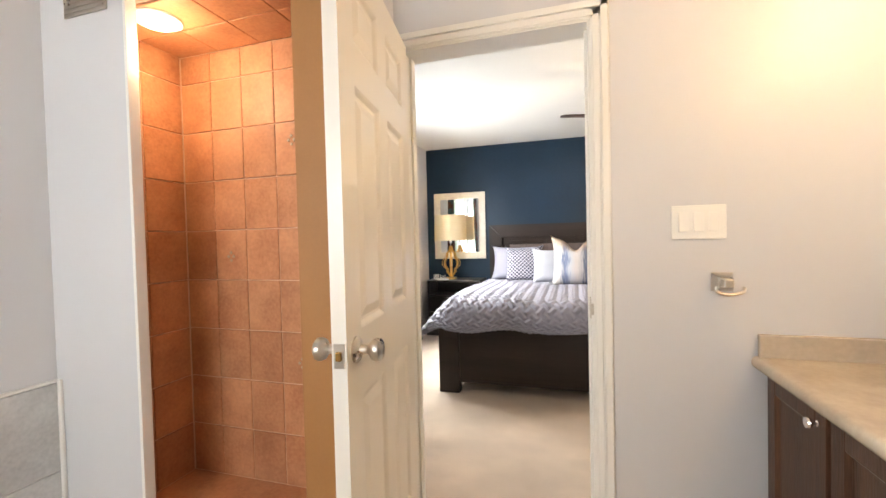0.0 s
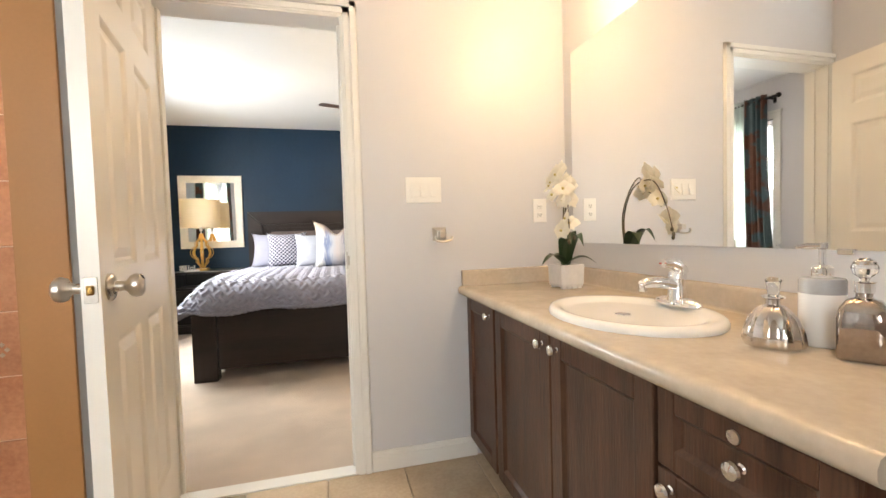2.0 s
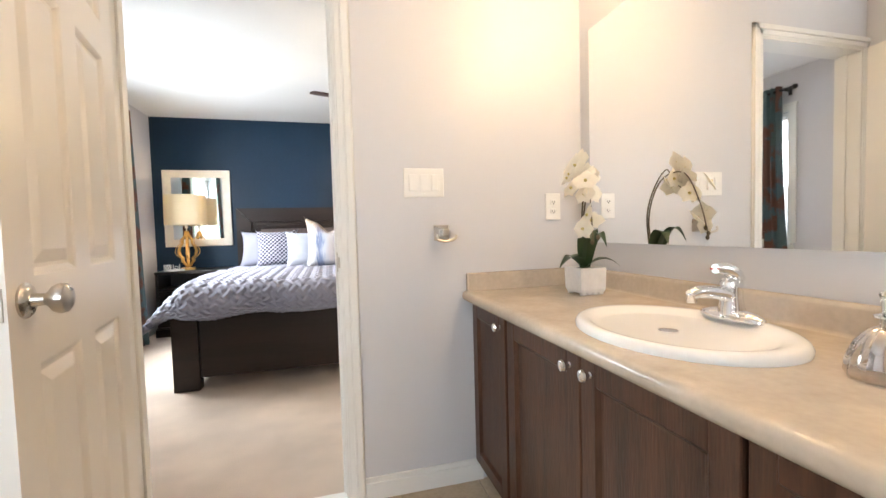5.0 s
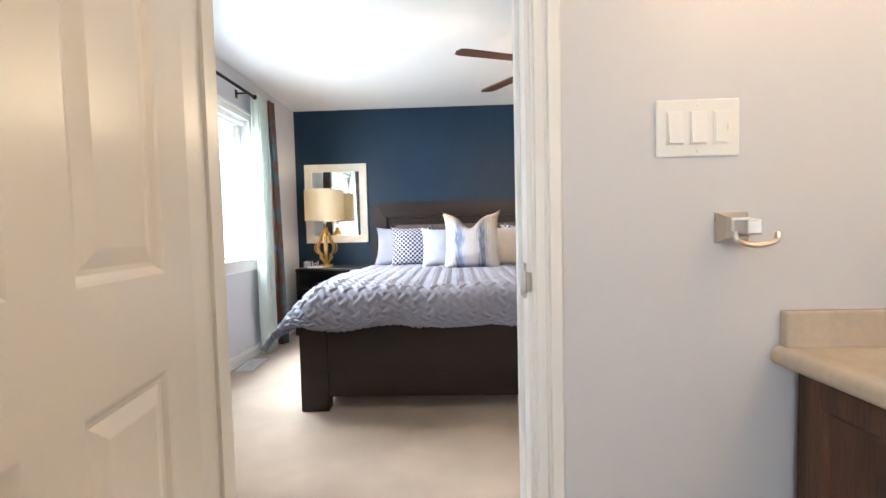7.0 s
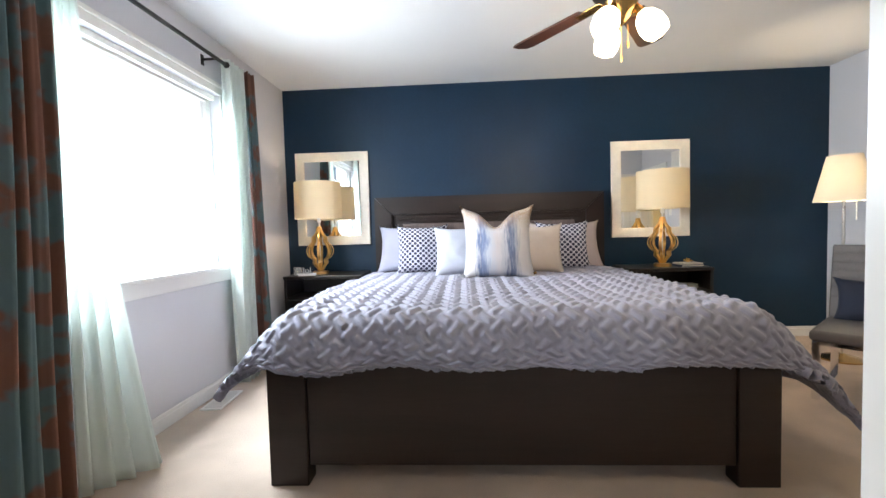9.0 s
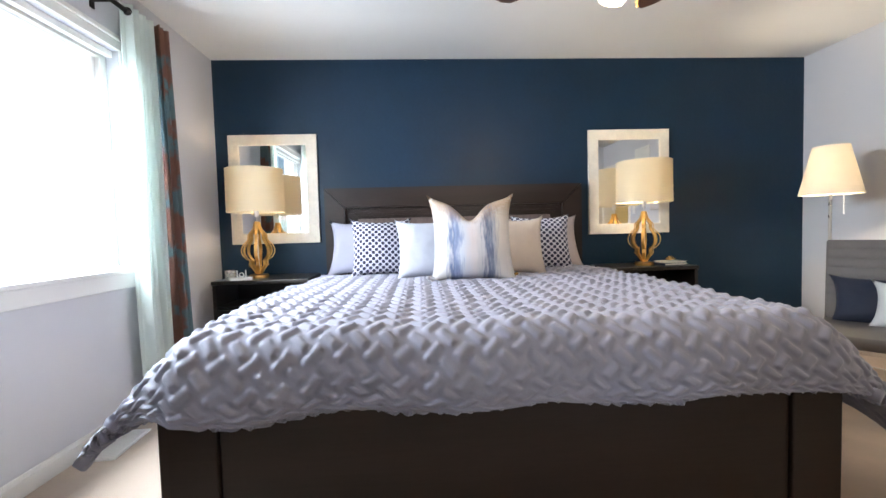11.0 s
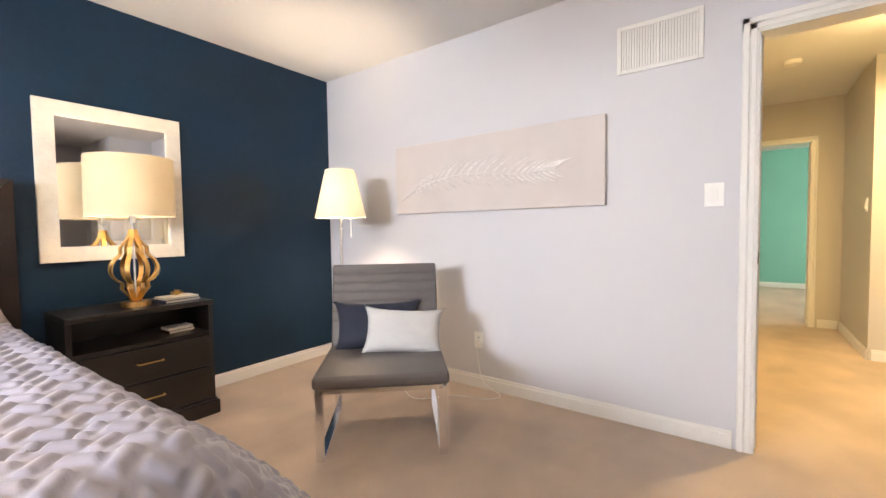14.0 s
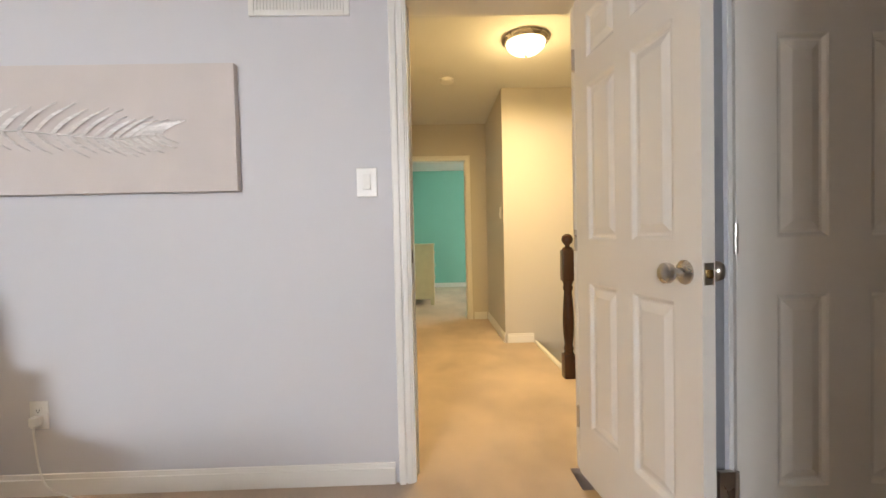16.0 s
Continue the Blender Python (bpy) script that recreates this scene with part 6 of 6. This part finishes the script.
# ---- hall ----
def newel():
    t = thing("stair_railing", pose(4.447, 1.34, 0), "dark stained wooden stair newel with ball top and rail", "railing")
    bm = boxes((-0.042, -0.042, 0, 0.042, 0.042, 0.17, 0.004), (-0.042, -0.042, 0.70, 0.042, 0.042, 0.92, 0.005))
    lathe(bm, [(0.040, 0.17), (0.030, 0.19), (0.036, 0.21), (0.028, 0.24), (0.036, 0.30), (0.040, 0.40), (0.036, 0.52), (0.028, 0.62), (0.036, 0.65), (0.030, 0.67), (0.040, 0.70)], 20)
    part("newel_post", bm, M_RAILWOOD, t, smooth=True)
    part("ball_finial", lathe(bmesh.new(), [(0.040, 0.92), (0.034, 0.935), (0.016, 0.945), (0.018, 0.955), (0.036, 0.975), (0.041, 0.995), (0.034, 1.02), (0.015, 1.034), (0, 1.036)], 24), M_RAILWOOD, t, smooth=True)
    part("handrail", boxes((-0.03, -1.80, 0.83, 0.03, -0.042, 0.885, 0.012)), M_RAILWOOD, t)
    for k in range(13):
        part("baluster", lathe(bmesh.new(), [(0.016, 0.0), (0.016, 0.18), (0.010, 0.2), (0.017, 0.35), (0.012, 0.6), (0.014, 0.83)], 10, (0, -0.17 - 0.125 * k, 0)), M_RAILWOOD, t, smooth=True)


newel()
t = thing("ceiling_light", pose(4.49, 1.603, H), "lit flush hall ceiling light with alabaster bowl", "ceiling light")
part("pan", lathe(bmesh.new(), [(0, 0), (0.165, 0), (0.168, -0.02), (0.150, -0.038), (0.140, -0.038)], 36), M_NICKEL, t, smooth=True)
part("glass_bowl", lathe(bmesh.new(), [(0.140, -0.034), (0.130, -0.065), (0.095, -0.095), (0.05, -0.112), (0, -0.118)], 36), M_HALLGLASS, t, "glowing alabaster glass", True)
part("finial", lathe(bmesh.new(), [(0.008, -0.115), (0.012, -0.125), (0.006, -0.138), (0, -0.14)], 14), M_NICKEL, t, smooth=True)
t = thing("smoke_detector", pose(5.24, 2.144, H), "white round smoke detector on the hall ceiling", "smoke detector")
part("body", lathe(bmesh.new(), [(0, 0), (0.062, 0), (0.062, -0.012), (0.056, -0.030), (0.04, -0.036), (0, -0.036)], 28), M_PLASTIC, t, smooth=True)


def dresser():
    t = thing("dresser", pose(7.9, 2.50, 0), "cream painted chest of drawers in the teal room", "dresser")
    part("body", boxes((0.0, -0.20, 0.09, 0.8, 0.26, 0.92, 0.004)), M_CREAMFURN, t)
    part("top", boxes((-0.015, -0.215, 0.92, 0.815, 0.275, 0.945, 0.005)), M_CREAMFURN, t)
    for x in (0.03, 0.77):
        for y in (-0.17, 0.23):
            part("leg", boxes((x - 0.03, y - 0.03, 0, x + 0.03, y + 0.03, 0.09, 0.003)), M_CREAMFURN, t)
    for k in range(4):
        d = part("drawer_front", boxes((0.02, -0.208, 0.11 + 0.2 * k, 0.78, -0.200, 0.295 + 0.2 * k, 0.003)), M_CREAMFURN, t)
        for x in (0.2, 0.6):
            part("knob", lathe(bmesh.new(), [(0.006, 0), (0.012, 0.012), (0.008, 0.02), (0, 0.022)], 12, (x, -0.208, 0.2 + 0.2 * k), pose(0, 0, 0, 90)), M_NICKEL, d)


dresser()


# ---- tiles ----
def tile_mesh(name, w, h, t, material):
    """A flat tile in local x-z, its face at y = 0 and body behind, edges eased."""
    bm = bmesh.new()
    e = 0.0025
    a = [bm.verts.new((x, 0, z)) for x, z in ((e, e), (w - e, e), (w - e, h - e), (e, h - e))]
    b = [bm.verts.new((x, e, z)) for x, z in ((0, 0), (w, 0), (w, h), (0, h))]
    c = [bm.verts.new((x, t, z)) for x, z in ((0, 0), (w, 0), (w, h), (0, h))]
    bm.faces.new(a)
    for p, q in ((a, b), (b, c)):
        for k in range(4):
            bm.faces.new((p[k], q[k], q[(k + 1) % 4], p[(k + 1) % 4]))
    bmesh.ops.recalc_face_normals(bm, faces=bm.faces)
    me = bpy.data.meshes.new(name)
    bm.to_mesh(me)
    bm.free()
    me.materials.append(material)
    return me


def tiled(backing, origin, turn, w, h, nx, nz, gap, material, last_w=None, last_h=None):
    """Rows of tiles from an origin; turn places the tile plane."""
    meshes = {}
    base = Matrix.Translation(origin) @ turn
    for i in range(nx):
        for j in range(nz):
            ww = last_w if last_w and i == nx - 1 else w
            hh = last_h if last_h and j == nz - 1 else h
            key = (ww, hh)
            if key not in meshes:
                meshes[key] = tile_mesh("tile", ww - gap, hh - gap, 0.008, material)
            ob = new("tile", meshes[key])
            ob.parent = backing
            ob.matrix_basis = base @ Matrix.Translation((i * w, random.uniform(-0.0004, 0.0004), j * h))


TW, TH = 0.1715, 0.2265
sb = structure("shower_wall_back", boxes((-1.652, 1.582, 0.15, -0.722, 1.5935, 2.099)), M_GROUT, "terracotta tiled shower wall with pale grout", "tiled wall")
tiled(sb, (-1.645, 1.576, 0.154), Matrix.Identity(4), TW, TH, 6, 9, 0.004, M_TERRA, 0.065, 0.130)
for px, pz in ((-1.05, 1.66), (-1.39, 1.165), (-1.03, 0.70)):
    bm = bmesh.new()
    for dx, dz in ((-0.014, 0), (0.014, 0), (0, -0.018), (0, 0.018)):
        lathe(bm, [(0.009, 0), (0.007, 0.003), (0, 0.0035)], 4, (px + dx, 1.5755, pz + dz), pose(0, 0, 0, 90))
    part("tile_motif", bm, M_FLOORTILE, sb, "small beige relief motif")
sl = structure("shower_wall_side", boxes((-1.6595, 1.192, 0.15, -1.6515, 1.581, 2.099)), M_GROUT, "terracotta tiled shower side wall", "tiled wall")
tiled(sl, (-1.645, 1.196, 0.154), pose(0, 0, 0, 0, 0, 90), 0.19, TH, 2, 9, 0.004, M_TERRA, None, 0.130)
sr = structure("shower_wall_right", boxes((-0.7285, 1.192, 0.15, -0.7205, 1.581, 2.099)), M_GROUT, "terracotta tiled shower side wall", "tiled wall")
tiled(sr, (-0.735, 1.574, 0.154), pose(0, 0, 0, 0, 0, -90), 0.19, TH, 2, 9, 0.004, M_TERRA, None, 0.130)
bm = bmesh.new()
for i in range(4):
    for j in range(2):
        box(bm, -1.644 + 0.23 * i, 1.196 + 0.19 * j, 2.090, -1.644 + 0.23 * i + 0.226, 1.196 + 0.19 * j + 0.186, 2.101, 0.002, 1)
structure("ceiling_shower", bm, M_TERRA, "terracotta tiled shower ceiling", "ceiling")
wt = structure("tub_tile_backing", boxes((-1.859, -1.29, 0, -1.853, 1.158, 0.698)), M_FLOORGROUT, "grey marble tile band low on the bathroom wall", "tiled wall")
tiled(wt, (-1.845, -1.29, 0.002), pose(0, 0, 0, 0, 0, 90), 0.306, 0.348, 8, 2, 0.003, M_TUBTILE)
structure("tub_tile_edge", boxes((-1.859, -1.29, 0.698, -1.842, 1.158, 0.710, 0.003), (-1.842, 1.146, 0, -1.825, 1.159, 0.710, 0.003)), M_TRIM, "cream rounded tile edging", "trim")
bmt = tile_mesh("floor_tile", 0.327, 0.327, 0.007, M_FLOORTILE)
for i in range(9):
    for j in range(9):
        ob = new("tile", bmt)
        ob.parent = floor_bath
        x, y = -1.955 + 0.332 * i + 0.0, 1.63 - 0.332 * (j + 1) + 0.03
        ob.matrix_basis = pose(x, y, random.uniform(-0.0004, 0.0004), -90)
